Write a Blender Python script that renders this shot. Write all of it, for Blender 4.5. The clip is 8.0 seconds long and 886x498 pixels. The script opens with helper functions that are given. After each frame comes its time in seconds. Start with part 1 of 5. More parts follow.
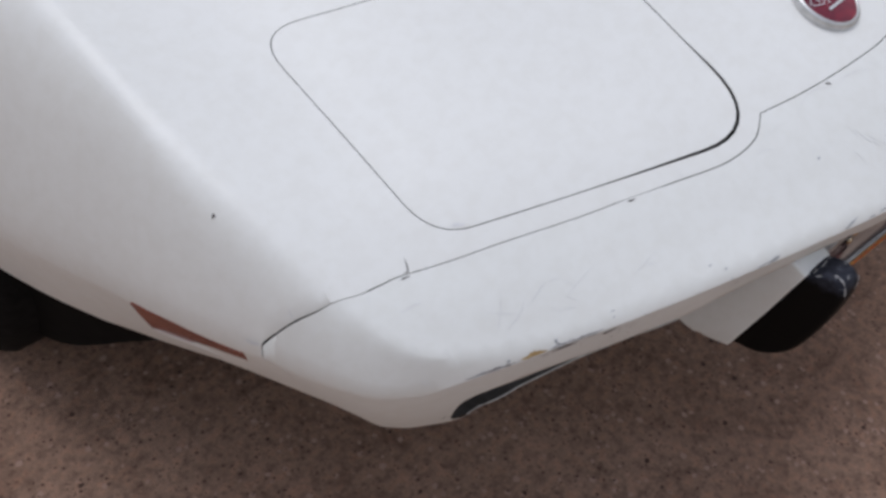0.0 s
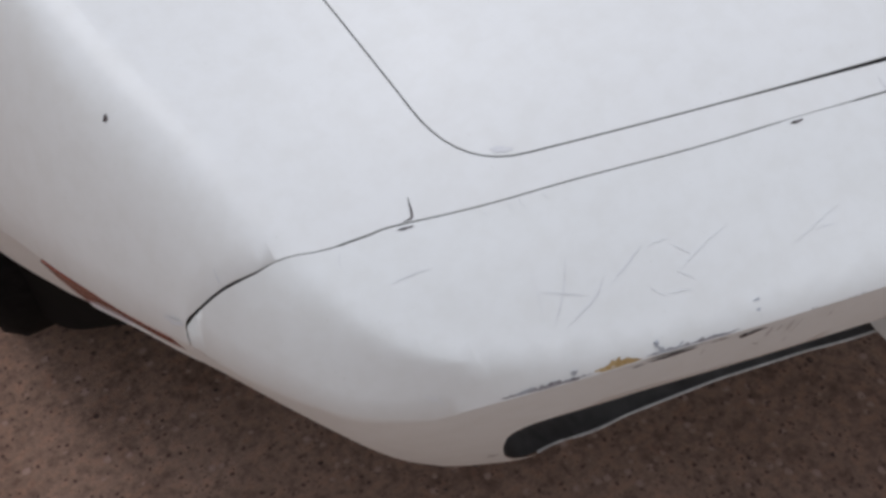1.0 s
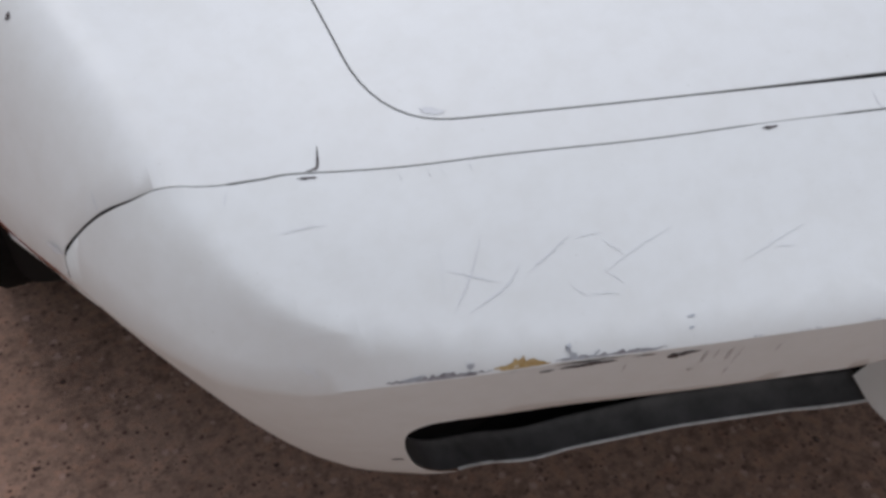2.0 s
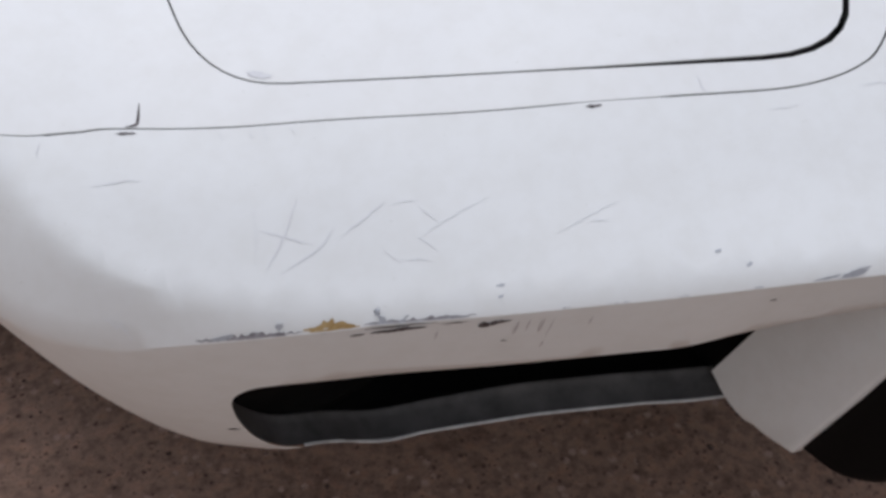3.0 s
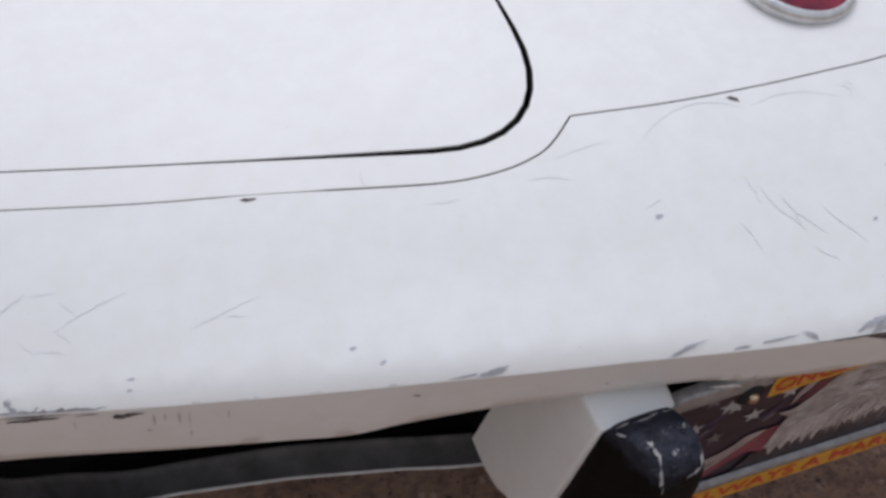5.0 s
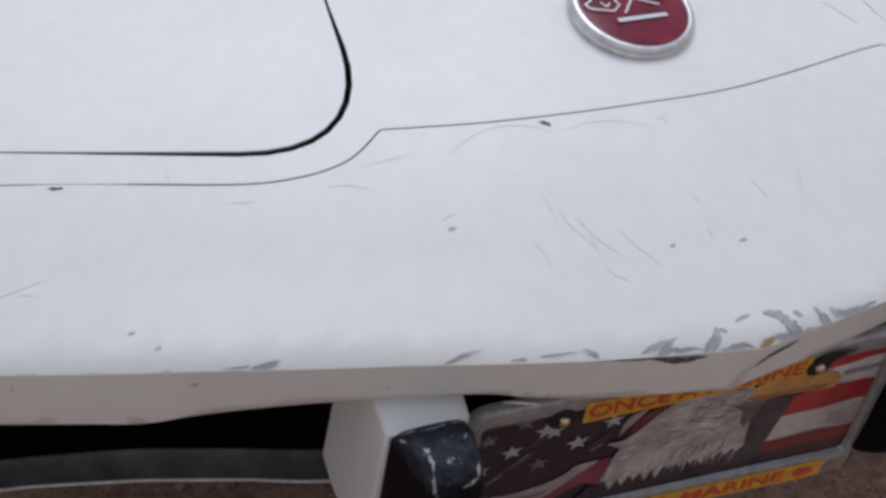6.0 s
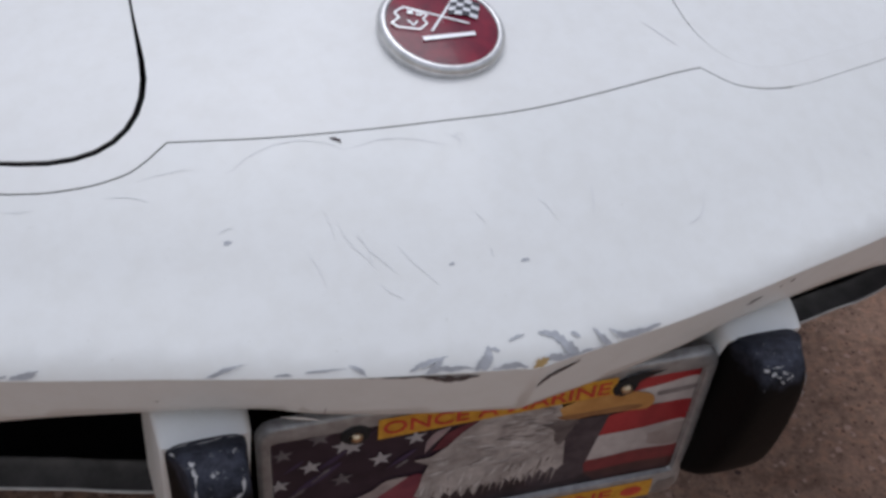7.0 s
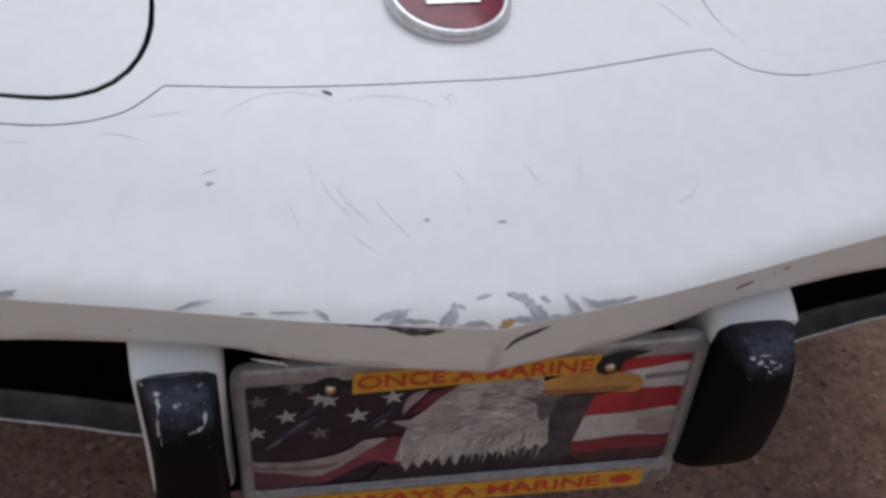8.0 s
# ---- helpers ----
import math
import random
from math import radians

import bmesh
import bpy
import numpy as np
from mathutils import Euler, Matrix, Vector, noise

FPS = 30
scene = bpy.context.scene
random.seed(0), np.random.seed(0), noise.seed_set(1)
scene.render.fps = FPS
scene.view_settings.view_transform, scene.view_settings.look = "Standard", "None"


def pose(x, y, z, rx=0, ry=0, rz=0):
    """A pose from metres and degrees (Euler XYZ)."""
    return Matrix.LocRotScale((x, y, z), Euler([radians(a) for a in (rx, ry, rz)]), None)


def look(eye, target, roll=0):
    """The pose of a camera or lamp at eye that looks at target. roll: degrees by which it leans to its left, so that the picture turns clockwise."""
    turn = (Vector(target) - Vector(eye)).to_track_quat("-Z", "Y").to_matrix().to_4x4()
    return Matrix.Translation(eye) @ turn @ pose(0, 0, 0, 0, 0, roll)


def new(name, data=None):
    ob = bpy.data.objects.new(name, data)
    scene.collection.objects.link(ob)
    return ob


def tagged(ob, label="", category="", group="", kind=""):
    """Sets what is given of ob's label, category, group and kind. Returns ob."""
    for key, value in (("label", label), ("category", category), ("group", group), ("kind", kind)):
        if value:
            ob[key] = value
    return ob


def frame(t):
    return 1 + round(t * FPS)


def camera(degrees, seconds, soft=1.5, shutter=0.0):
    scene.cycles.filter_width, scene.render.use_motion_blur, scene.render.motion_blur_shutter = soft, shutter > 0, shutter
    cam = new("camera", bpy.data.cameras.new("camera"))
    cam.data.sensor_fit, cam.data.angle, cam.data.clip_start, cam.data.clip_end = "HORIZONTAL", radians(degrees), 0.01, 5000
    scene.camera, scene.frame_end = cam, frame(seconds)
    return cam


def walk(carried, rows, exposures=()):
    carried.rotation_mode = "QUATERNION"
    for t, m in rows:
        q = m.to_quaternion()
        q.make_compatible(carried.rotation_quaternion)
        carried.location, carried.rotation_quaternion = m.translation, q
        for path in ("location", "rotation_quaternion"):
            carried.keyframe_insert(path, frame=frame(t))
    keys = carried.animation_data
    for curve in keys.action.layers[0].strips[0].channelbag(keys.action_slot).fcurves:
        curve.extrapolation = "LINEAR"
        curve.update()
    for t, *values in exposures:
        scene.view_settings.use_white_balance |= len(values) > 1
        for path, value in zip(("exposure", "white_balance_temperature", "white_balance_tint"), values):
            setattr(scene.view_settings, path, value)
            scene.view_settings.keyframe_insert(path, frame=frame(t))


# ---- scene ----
from mathutils.geometry import delaunay_2d_cdt

cam = camera(48.3, 8.0, soft=3.2)
PATH = [
    (0, (-0.961, -0.156, 1.248), (0.018, 0.755, -0.239), 5.6),
    (0.5, (-0.845, -0.089, 1.122), (0.051, 0.858, -0.395), 1.8),
    (1, (-0.757, -0.087, 0.976), (-0.049, 1.08, -0.486), -4.1),
    (1.2, (-0.734, -0.091, 0.949), (-0.049, 1.174, -0.441), -3.6),
    (2.3, (-0.666, -0.137, 0.899), (-0.037, 1.159, -0.488), 1.2),
    (2.5, (-0.654, -0.15, 0.895), (-0.006, 1.15, -0.48), 2.2),
    (3, (-0.621, -0.173, 0.89), (0.061, 1.131, -0.465), 3.8),
    (3.5, (-0.578, -0.199, 0.896), (0.141, 1.092, -0.452), 4.1),
    (4, (-0.524, -0.229, 0.914), (0.198, 1.077, -0.417), 5.0),
    (4.2, (-0.497, -0.243, 0.939), (0.152, 1.096, -0.397), 3.2),
    (5.3, (-0.416, -0.224, 0.938), (0.199, 1.108, -0.422), 3.3),
    (5.5, (-0.401, -0.237, 0.926), (0.254, 1.118, -0.391), 5.0),
    (6, (-0.312, -0.31, 0.931), (0.235, 1.143, -0.329), 3.7),
    (6.5, (-0.251, -0.337, 0.931), (0.323, 1.124, -0.308), 5.0),
    (7, (-0.198, -0.346, 0.942), (0.368, 1.114, -0.302), 5.2),
    (7.5, (-0.158, -0.381, 0.97), (0.299, 1.115, -0.277), 4.9),
    (8, (-0.138, -0.386, 0.922), (0.252, 1.141, -0.31), 5.0),
]
walk(cam, [(t, look(eye, target, roll)) for t, eye, target, roll in PATH],
     exposures=[(0, -0.07, 6540, 10), (1, -0.11, 6540, 10), (2.5, -0.14, 6400, 10), (3, 0.0, 6490, 11), (3.5, 0.03, 6530, 12), (4, 0.06, 6560, 13), (4.2, 0.06, 6560, 13), (5.3, -0.02, 6490, 12), (5.5, -0.04, 6470, 12), (6, -0.17, 6390, 11), (6.5, -0.16, 6370, 11), (8, -0.16, 6370, 11)])

# ---- sky and sun: an even overcast ----
world = bpy.data.worlds.new("overcast_sky")
scene.world = world
world.use_nodes = True
wn, wl = world.node_tree.nodes, world.node_tree.links
sky = wn.new("ShaderNodeTexSky")
sky.sky_type = "NISHITA"
sky.sun_disc = False
sky.sun_elevation, sky.sun_rotation = radians(74), radians(7)
cloud = wn.new("ShaderNodeMix")
cloud.data_type = "RGBA"
cloud.inputs[0].default_value = 0.72
wl.new(sky.outputs[0], cloud.inputs[6])
cloud.inputs[7].default_value = (6.1, 6.65, 8.4, 1)
# an overcast sky, brightest overhead, its foot dark behind the houses around
where = wn.new("ShaderNodeTexCoord")
parts_of = wn.new("ShaderNodeSeparateXYZ")
wl.new(where.outputs["Generated"], parts_of.inputs[0])
steep = wn.new("ShaderNodeMath")
steep.operation, steep.use_clamp = "POWER", True
wl.new(parts_of.outputs[2], steep.inputs[0])
steep.inputs[1].default_value = 1.4
rise = wn.new("ShaderNodeValToRGB")
for stop, (at, tone) in zip((rise.color_ramp.elements[0], rise.color_ramp.elements[1], rise.color_ramp.elements.new(0.3)), ((0.0, (0.92, 0.84, 0.60)), (1.0, (1.05, 1.06, 1.23)), (0.3, (1.26, 1.19, 1.01)))):
    stop.position, stop.color = at, (*tone, 1)
wl.new(steep.outputs[0], rise.inputs[0])
dome = wn.new("ShaderNodeMix")
dome.data_type, dome.blend_type = "RGBA", "MULTIPLY"
dome.inputs[0].default_value = 1.0
wl.new(cloud.outputs[2], dome.inputs[6])
wl.new(rise.outputs[0], dome.inputs[7])
wl.new(dome.outputs[2], wn["Background"].inputs[0])
wn["Background"].inputs[1].default_value = 0.097
sun = new("sun", bpy.data.lights.new("sun", "SUN"))
sun.data.energy, sun.data.angle, sun.data.color = 1.35, radians(40), (0.98, 0.98, 1.0)
sun.matrix_world = look((0.15, 1.3, 4.5), (0, 0, 0))


# ---- materials ----
def material(name, colour, rough=0.5, metal=0.0, spec=0.5, coat=0.0):
    m = bpy.data.materials.new(name)
    m.use_nodes = True
    b = m.node_tree.nodes["Principled BSDF"]
    b.inputs["Base Color"].default_value = (*colour, 1)
    b.inputs["Roughness"].default_value = rough
    b.inputs["Metallic"].default_value = metal
    b.inputs["Specular IOR Level"].default_value = spec
    b.inputs["Coat Weight"].default_value = coat
    return m


def node(m, kind, **values):
    n = m.node_tree.nodes.new(kind)
    for key, value in values.items():
        n.inputs[key].default_value = value
    return n


def link(m, a, b):
    m.node_tree.links.new(a, b)


def place_of(m):
    return node(m, "ShaderNodeTexCoord").outputs["Object"]


def ramp(m, factor, stops):
    r = m.node_tree.nodes.new("ShaderNodeValToRGB")
    while len(r.color_ramp.elements) < len(stops):
        r.color_ramp.elements.new(0.5)
    for e, (p, c) in zip(r.color_ramp.elements, stops):
        e.position, e.color = p, (*c, 1)
    link(m, factor, r.inputs[0])
    return r.outputs[0]


def noise_of(m, scale, detail=4.0, rough=0.55, where=None):
    n = node(m, "ShaderNodeTexNoise", Scale=scale, Detail=detail, Roughness=rough)
    link(m, where or place_of(m), n.inputs["Vector"])
    return n.outputs["Fac"]


def mixed(m, factor, a, b, how="MIX"):
    n = m.node_tree.nodes.new("ShaderNodeMix")
    n.data_type, n.blend_type = "RGBA", how
    for value, socket in ((factor, n.inputs[0]), (a, n.inputs[6]), (b, n.inputs[7])):
        if isinstance(value, bpy.types.NodeSocket):
            link(m, value, socket)
        else:
            socket.default_value = value if isinstance(value, float) else (*value, 1)
    return n.outputs[2]


def shade(m, colour=None, rough=None, bump=None, strength=0.2, distance=0.001):
    b = m.node_tree.nodes["Principled BSDF"]
    if colour is not None:
        link(m, colour, b.inputs["Base Color"])
    if rough is not None:
        link(m, rough, b.inputs["Roughness"])
    if bump is not None:
        n = node(m, "ShaderNodeBump", Strength=strength, Distance=distance)
        link(m, bump, n.inputs["Height"])
        link(m, n.outputs[0], b.inputs["Normal"])
    return m


def paint(name, tint):
    m = material(name, tint, 0.42, 0, 0.4, 0.08)
    m.node_tree.nodes["Principled BSDF"].inputs["Coat Roughness"].default_value = 0.25
    wide = ramp(m, noise_of(m, 5.0, 3), ((0.3, [c * 0.97 for c in tint]), (0.7, tint)))
    film = ramp(m, noise_of(m, 60.0, 5, 0.65), ((0.35, (0.965, 0.96, 0.95)), (0.6, (1, 1, 1))))
    specks = ramp(m, noise_of(m, 420.0, 2), ((0.73, (1, 1, 1)), (0.78, (0.86, 0.85, 0.83))))
    rough = ramp(m, noise_of(m, 14.0, 4), ((0.3, (0.38,) * 3), (0.7, (0.50,) * 3)))
    colour = mixed(m, 1.0, mixed(m, 1.0, wide, film, "MULTIPLY"), specks, "MULTIPLY")
    return shade(m, colour, rough, noise_of(m, 30.0, 2), 0.03, 0.001)


white = paint("white_paint", (0.805, 0.80, 0.785))
cover_white = paint("white_bumper_paint", (0.800, 0.80, 0.785))


def mottled(name, low, high, scale, rough=0.6, metal=0.0, bump=0.2, distance=0.0008, spec=0.5):
    m = material(name, high, rough, metal, spec)
    f = noise_of(m, scale, 6, 0.65)
    return shade(m, ramp(m, f, ((0.32, low), (0.68, high))), None, f, bump, distance)


# near-black colour that stands in for shade inside the slots and under the body
inner_shade_black = mottled("inner_shade_black", (0.002, 0.002, 0.002), (0.005, 0.0045, 0.0045), 40, 0.9, spec=0.1)
grey_shelf = mottled("dusty_grey_plastic", (0.046, 0.042, 0.041), (0.100, 0.092, 0.089), 30, 0.66, spec=0.3)
lip_dirty = mottled("dirty_white_lip", (0.34, 0.32, 0.30), (0.60, 0.58, 0.56), 70, 0.55)
primer = mottled("grey_primer", (0.37, 0.38, 0.41), (0.47, 0.48, 0.51), 300, 0.7)
dark_chip = mottled("bare_dark_chip", (0.05, 0.04, 0.04), (0.15, 0.125, 0.125), 260, 0.75)
dirt_film = mottled("dirt_film", (0.42, 0.39, 0.395), (0.60, 0.57, 0.56), 200, 0.7)
scuffed_edge = mottled("scuffed_edge", (0.20, 0.18, 0.19), (0.42, 0.40, 0.42), 300, 0.75)
yellow_chip = mottled("yellow_underlayer", (0.36, 0.21, 0.06), (0.55, 0.40, 0.20), 220, 0.7)
scratch_grey = mottled("scratch_grey", (0.675, 0.672, 0.685), (0.735, 0.73, 0.735), 200, 0.6)
scratch_faint = mottled("scratch_faint", (0.750, 0.750, 0.752), (0.785, 0.782, 0.775), 200, 0.55)
chrome = mottled("worn_chrome", (0.50, 0.50, 0.50), (0.74, 0.73, 0.73), 90, 0.42, 1.0, 0.08)
frame_grey = mottled("worn_silver_frame", (0.26, 0.25, 0.245), (0.40, 0.39, 0.385), 120, 0.38, 0.35, 0.1)
brass = mottled("brassy_screw", (0.35, 0.24, 0.13), (0.75, 0.62, 0.45), 250, 0.3, 1.0)
yellow_strip = mottled("yellow_strip", (0.50, 0.22, 0.018), (0.68, 0.36, 0.035), 150, 0.4)
red_ink = mottled("red_ink", (0.42, 0.035, 0.02), (0.60, 0.07, 0.03), 150, 0.4)
seam_dark = material("seam_dark", (0.012, 0.010, 0.010), 0.9)
tyre_black = mottled("tyre_rubber", (0.004, 0.004, 0.004), (0.012, 0.011, 0.011), 60, 0.9, spec=0.1)
rim_metal = mottled("dull_alloy", (0.3, 0.3, 0.3), (0.5, 0.5, 0.5), 60, 0.4, 0.9)

# rubber pad: blue-grey weathered skin above, painted as lit, scuffed pale, shaded black below
def pad_rubber():
    m = material("weathered_lit_rubber", (0.012, 0.012, 0.014), 0.62, 0, 0.14)
    at = place_of(m)
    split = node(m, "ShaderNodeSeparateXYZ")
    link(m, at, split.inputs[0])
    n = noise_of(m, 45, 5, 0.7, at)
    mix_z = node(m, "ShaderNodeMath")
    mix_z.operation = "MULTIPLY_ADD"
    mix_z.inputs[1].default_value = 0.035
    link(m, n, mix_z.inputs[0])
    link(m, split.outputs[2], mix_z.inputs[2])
    # by height: worn skin and the lit top, against the darker front
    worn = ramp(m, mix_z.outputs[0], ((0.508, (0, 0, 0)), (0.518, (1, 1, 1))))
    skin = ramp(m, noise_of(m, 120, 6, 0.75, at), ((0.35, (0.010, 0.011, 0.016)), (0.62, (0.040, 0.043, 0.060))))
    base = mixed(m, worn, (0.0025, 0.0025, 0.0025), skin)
    scuff = ramp(m, noise_of(m, 90, 7, 0.8, at), ((0.64, (0, 0, 0)), (0.69, (1, 1, 1))))
    both = mixed(m, 1.0, scuff, worn, "MULTIPLY")
    return shade(m, mixed(m, both, base, (0.30, 0.30, 0.32)), None, noise_of(m, 160, 5), 0.3, 0.001)


rubber = pad_rubber()
scuff_pale = mottled("pale_scuff", (0.16, 0.16, 0.17), (0.50, 0.49, 0.49), 260, 0.7)
scuff_grey = mottled("grey_scuff", (0.04, 0.042, 0.05), (0.16, 0.16, 0.18), 500, 0.7)


def concrete():
    m = material("brown_speckled_concrete", (0.2, 0.14, 0.11), 0.92, 0, 0.2)
    at = place_of(m)
    wide = ramp(m, noise_of(m, 3.0, 4, 0.6, at), ((0.3, (0.244, 0.146, 0.106)), (0.7, (0.330, 0.214, 0.162))))
    sand = ramp(m, noise_of(m, 150, 6, 0.8, at), ((0.28, (0.55, 0.52, 0.50)), (0.48, (0.95, 0.95, 0.95)), (0.72, (1.12, 1.09, 1.07))))
    stain = ramp(m, noise_of(m, 14, 5, 0.7, at), ((0.32, (0.70, 0.65, 0.63)), (0.48, (0.93, 0.92, 0.90)), (0.66, (1.08, 1.05, 1.03))))
    mottle = ramp(m, noise_of(m, 62, 3, 0.6, at), ((0.33, (0.70, 0.68, 0.68)), (0.5, (1, 1, 1)), (0.66, (1.25, 1.15, 1.09))))
    bent = node(m, "ShaderNodeMixRGB")
    warp = node(m, "ShaderNodeTexNoise", Scale=240.0, Detail=4.0)
    link(m, at, warp.inputs["Vector"])
    bent.blend_type = "ADD"
    bent.inputs[0].default_value = 0.006
    link(m, at, bent.inputs[1])
    link(m, warp.outputs["Color"], bent.inputs[2])

    def specks(scale, share, size, soft):
        """Uneven specks: a share of the cells of a bent pattern, each of its own size."""
        v = node(m, "ShaderNodeTexVoronoi", Scale=scale, Randomness=1.0)
        link(m, bent.outputs[0], v.inputs["Vector"])
        pick = m.node_tree.nodes.new("ShaderNodeSeparateColor")
        link(m, v.outputs["Color"], pick.inputs[0])
        reach = m.node_tree.nodes.new("ShaderNodeMapRange")
        link(m, pick.outputs[0], reach.inputs[0])
        for k, value in ((1, 1 - share), (2, 1.0), (3, 0.0), (4, size)):
            reach.inputs[k].default_value = value
        less = node(m, "ShaderNodeMath")
        less.operation = "SUBTRACT"
        link(m, reach.outputs[0], less.inputs[0])
        link(m, v.outputs["Distance"], less.inputs[1])
        return ramp(m, less.outputs[0], ((0.0, (0, 0, 0)), (soft, (1, 1, 1))))
    colour = mixed(m, 1.0, mixed(m, 1.0, mixed(m, 1.0, wide, sand, "MULTIPLY"), stain, "MULTIPLY"), mottle, "MULTIPLY")
    for mask, inside in ((specks(85, 0.40, 0.55, 0.25), (0.40, 0.258, 0.205)), (specks(120, 0.5, 0.42, 0.16), (0.105, 0.060, 0.046)), (specks(175, 0.55, 0.44, 0.18), (0.125, 0.074, 0.056)), (specks(64, 0.16, 0.34, 0.12), (0.07, 0.042, 0.034))):
        colour = mixed(m, mask, colour, inside)
    return shade(m, colour, None, noise_of(m, 170, 6, 0.7, at), 0.6, 0.002)


ground_stuff = concrete()


# ---- mesh helpers ----
def part(name, bm, mat, parent, label="", smooth=True):
    me = bpy.data.meshes.new(name)
    bm.to_mesh(me)
    bm.free()
    for m in mat if isinstance(mat, (list, tuple)) else [mat]:
        me.materials.append(m)
    for p in me.polygons:
        p.use_smooth = smooth
    if smooth:
        me.set_sharp_from_angle(angle=radians(48))
    ob = new(name, me)
    ob.parent = parent
    if label:
        tagged(ob, label)
    return ob


def mesh_of(points, faces):
    bm = bmesh.new()
    vs = [bm.verts.new(p) for p in points]
    for f in faces:
        if len(set(f)) == len(f):
            try:
                bm.faces.new([vs[i] for i in f])
            except ValueError:
                pass
    return bm


def welded(bm, distance=0.0002):
    bmesh.ops.remove_doubles(bm, verts=bm.verts, dist=distance)
    bmesh.ops.recalc_face_normals(bm, faces=bm.faces)
    return bm


def loft(rows, closed=False, caps=False):
    """A skin over rows of equally many points; closed: each row is a ring."""
    n, points = len(rows[0]), [p for row in rows for p in row]
    faces = []
    for i in range(len(rows) - 1):
        for j in range(n if closed else n - 1):
            k = (j + 1) % n
            faces.append((i * n + j, i * n + k, (i + 1) * n + k, (i + 1) * n + j))
    if caps:
        faces += [tuple(range(n)), tuple(range((len(rows) - 1) * n, len(rows) * n))]
    return welded(mesh_of(points, faces), 1e-6)


def block(x0, x1, y0, y1, z0, z1, bevel=0.0):
    bm = bmesh.new()
    bmesh.ops.create_cube(bm, size=1)
    for v in bm.verts:
        v.co = ((x0 + x1) / 2 + v.co.x * (x1 - x0), (y0 + y1) / 2 + v.co.y * (y1 - y0), (z0 + z1) / 2 + v.co.z * (z1 - z0))
    if bevel:
        bmesh.ops.bevel(bm, geom=bm.edges[:], offset=bevel, segments=2, affect="EDGES")
    return bm


def inside(poly, x, y):
    """Which of the points lie in the polygon."""
    hit = np.zeros(len(x), bool)
    px, py = poly[:, 0], poly[:, 1]
    for i in range(len(poly)):
        j = i - 1
        cross = (py[i] > y) != (py[j] > y)
        with np.errstate(divide="ignore", invalid="ignore"):
            hit ^= cross & (x < (px[j] - px[i]) * (y - py[i]) / (py[j] - py[i]) + px[i])
    return hit


def spline(points, n=12):
    p = np.asarray(points, float)
    q = np.vstack([2 * p[0] - p[1], p, 2 * p[-1] - p[-2]])
    out = []
    for i in range(1, len(q) - 2):
        a, b, c, d = q[i - 1 : i + 3]
        for k in range(n):
            t = k / n
            out.append(0.5 * (2 * b + (c - a) * t + (2 * a - 5 * b + 4 * c - d) * t * t + (3 * b - a - 3 * c + d) * t**3))
    return np.array(out + [p[-1]])


def sideways(line, by, closed=False):
    """A plan line shifted to its left by a distance, or by one for each point."""
    d = np.roll(line, -1, 0) - np.roll(line, 1, 0) if closed else np.gradient(line, axis=0)
    d = d / np.hypot(d[:, 0], d[:, 1])[:, None]
    return line + np.c_[-d[:, 1], d[:, 0]] * np.reshape(by, (-1, 1))


def rounded(corners, radii, steps=9, sag=0.0):
    """A polygon with rounded corners and long edges split up, anticlockwise."""
    out, c = [], [Vector(p) for p in corners]
    for i, p in enumerate(c):
        a, b = (c[i - 1] - p).normalized(), (c[(i + 1) % len(c)] - p).normalized()
        reach = radii[i] / math.tan(a.angle(b) / 2)
        s, e = p + a * reach, p + b * reach
        if out:
            last = Vector(out[-1])
            parts = max(2, int((s - last).length / 0.008))
            out += [tuple(last.lerp(s, k / parts)) for k in range(1, parts)]
        for k in range(steps + 1):
            t = k / steps
            out.append(tuple((1 - t) ** 2 * s + 2 * t * (1 - t) * p + t * t * e))
    last, first = Vector(out[-1]), Vector(out[0])
    parts = max(2, int((first - last).length / 0.008))
    out += [tuple(last.lerp(first, k / parts)) for k in range(1, parts)]
    return np.array(out)


def delaunay(points, lines, keep_gap=0.003):
    """Triangles over loose points and fixed lines, as (points, faces). Loose points close to a line are left out."""
    fixed, edges = [], []
    for line, closed in lines:
        k = len(fixed)
        fixed += [tuple(p) for p in line]
        edges += [(k + i, k + i + 1) for i in range(len(line) - 1)] + ([(k + len(line) - 1, k)] if closed else [])
    dense = []
    for line, closed in lines:
        ring = np.vstack([line, line[:1]]) if closed else line
        for a, b in zip(ring[:-1], ring[1:]):
            m = max(1, int(np.hypot(*(b - a)) / 0.004))
            dense += [a + (b - a) * i / m for i in range(m)]
    cells = {}
    for p in dense:
        cells.setdefault((int(p[0] // keep_gap), int(p[1] // keep_gap)), []).append(p)
    loose = []
    for p in points:
        i, j = int(p[0] // keep_gap), int(p[1] // keep_gap)
        if not any((i + a, j + b) in cells for a in (-1, 0, 1) for b in (-1, 0, 1)):
            loose.append(tuple(p))
    co, _, faces, *_ = delaunay_2d_cdt([Vector(p) for p in fixed + loose], edges, [], 0, 1e-7)
    return np.array([tuple(v) for v in co]), [tuple(f) for f in faces]


# ---- the shape of the nose: x across, y back from the tip, z up ----
BELT = spline([(0, 0), (0.10, 0.0145), (0.2, 0.036), (0.3, 0.0620), (0.4, 0.0923), (0.5, 0.1270), (0.56, 0.1505), (0.6155, 0.1768), (0.6518, 0.2085), (0.6755, 0.2535),
               (0.6945, 0.3020), (0.7135, 0.3480), (0.7315, 0.4025), (0.7500, 0.4715), (0.772, 0.541), (0.795, 0.62), (0.815, 0.72), (0.83, 0.85), (0.845, 1.0), (0.85, 1.2), (0.85, 1.5)], 8)
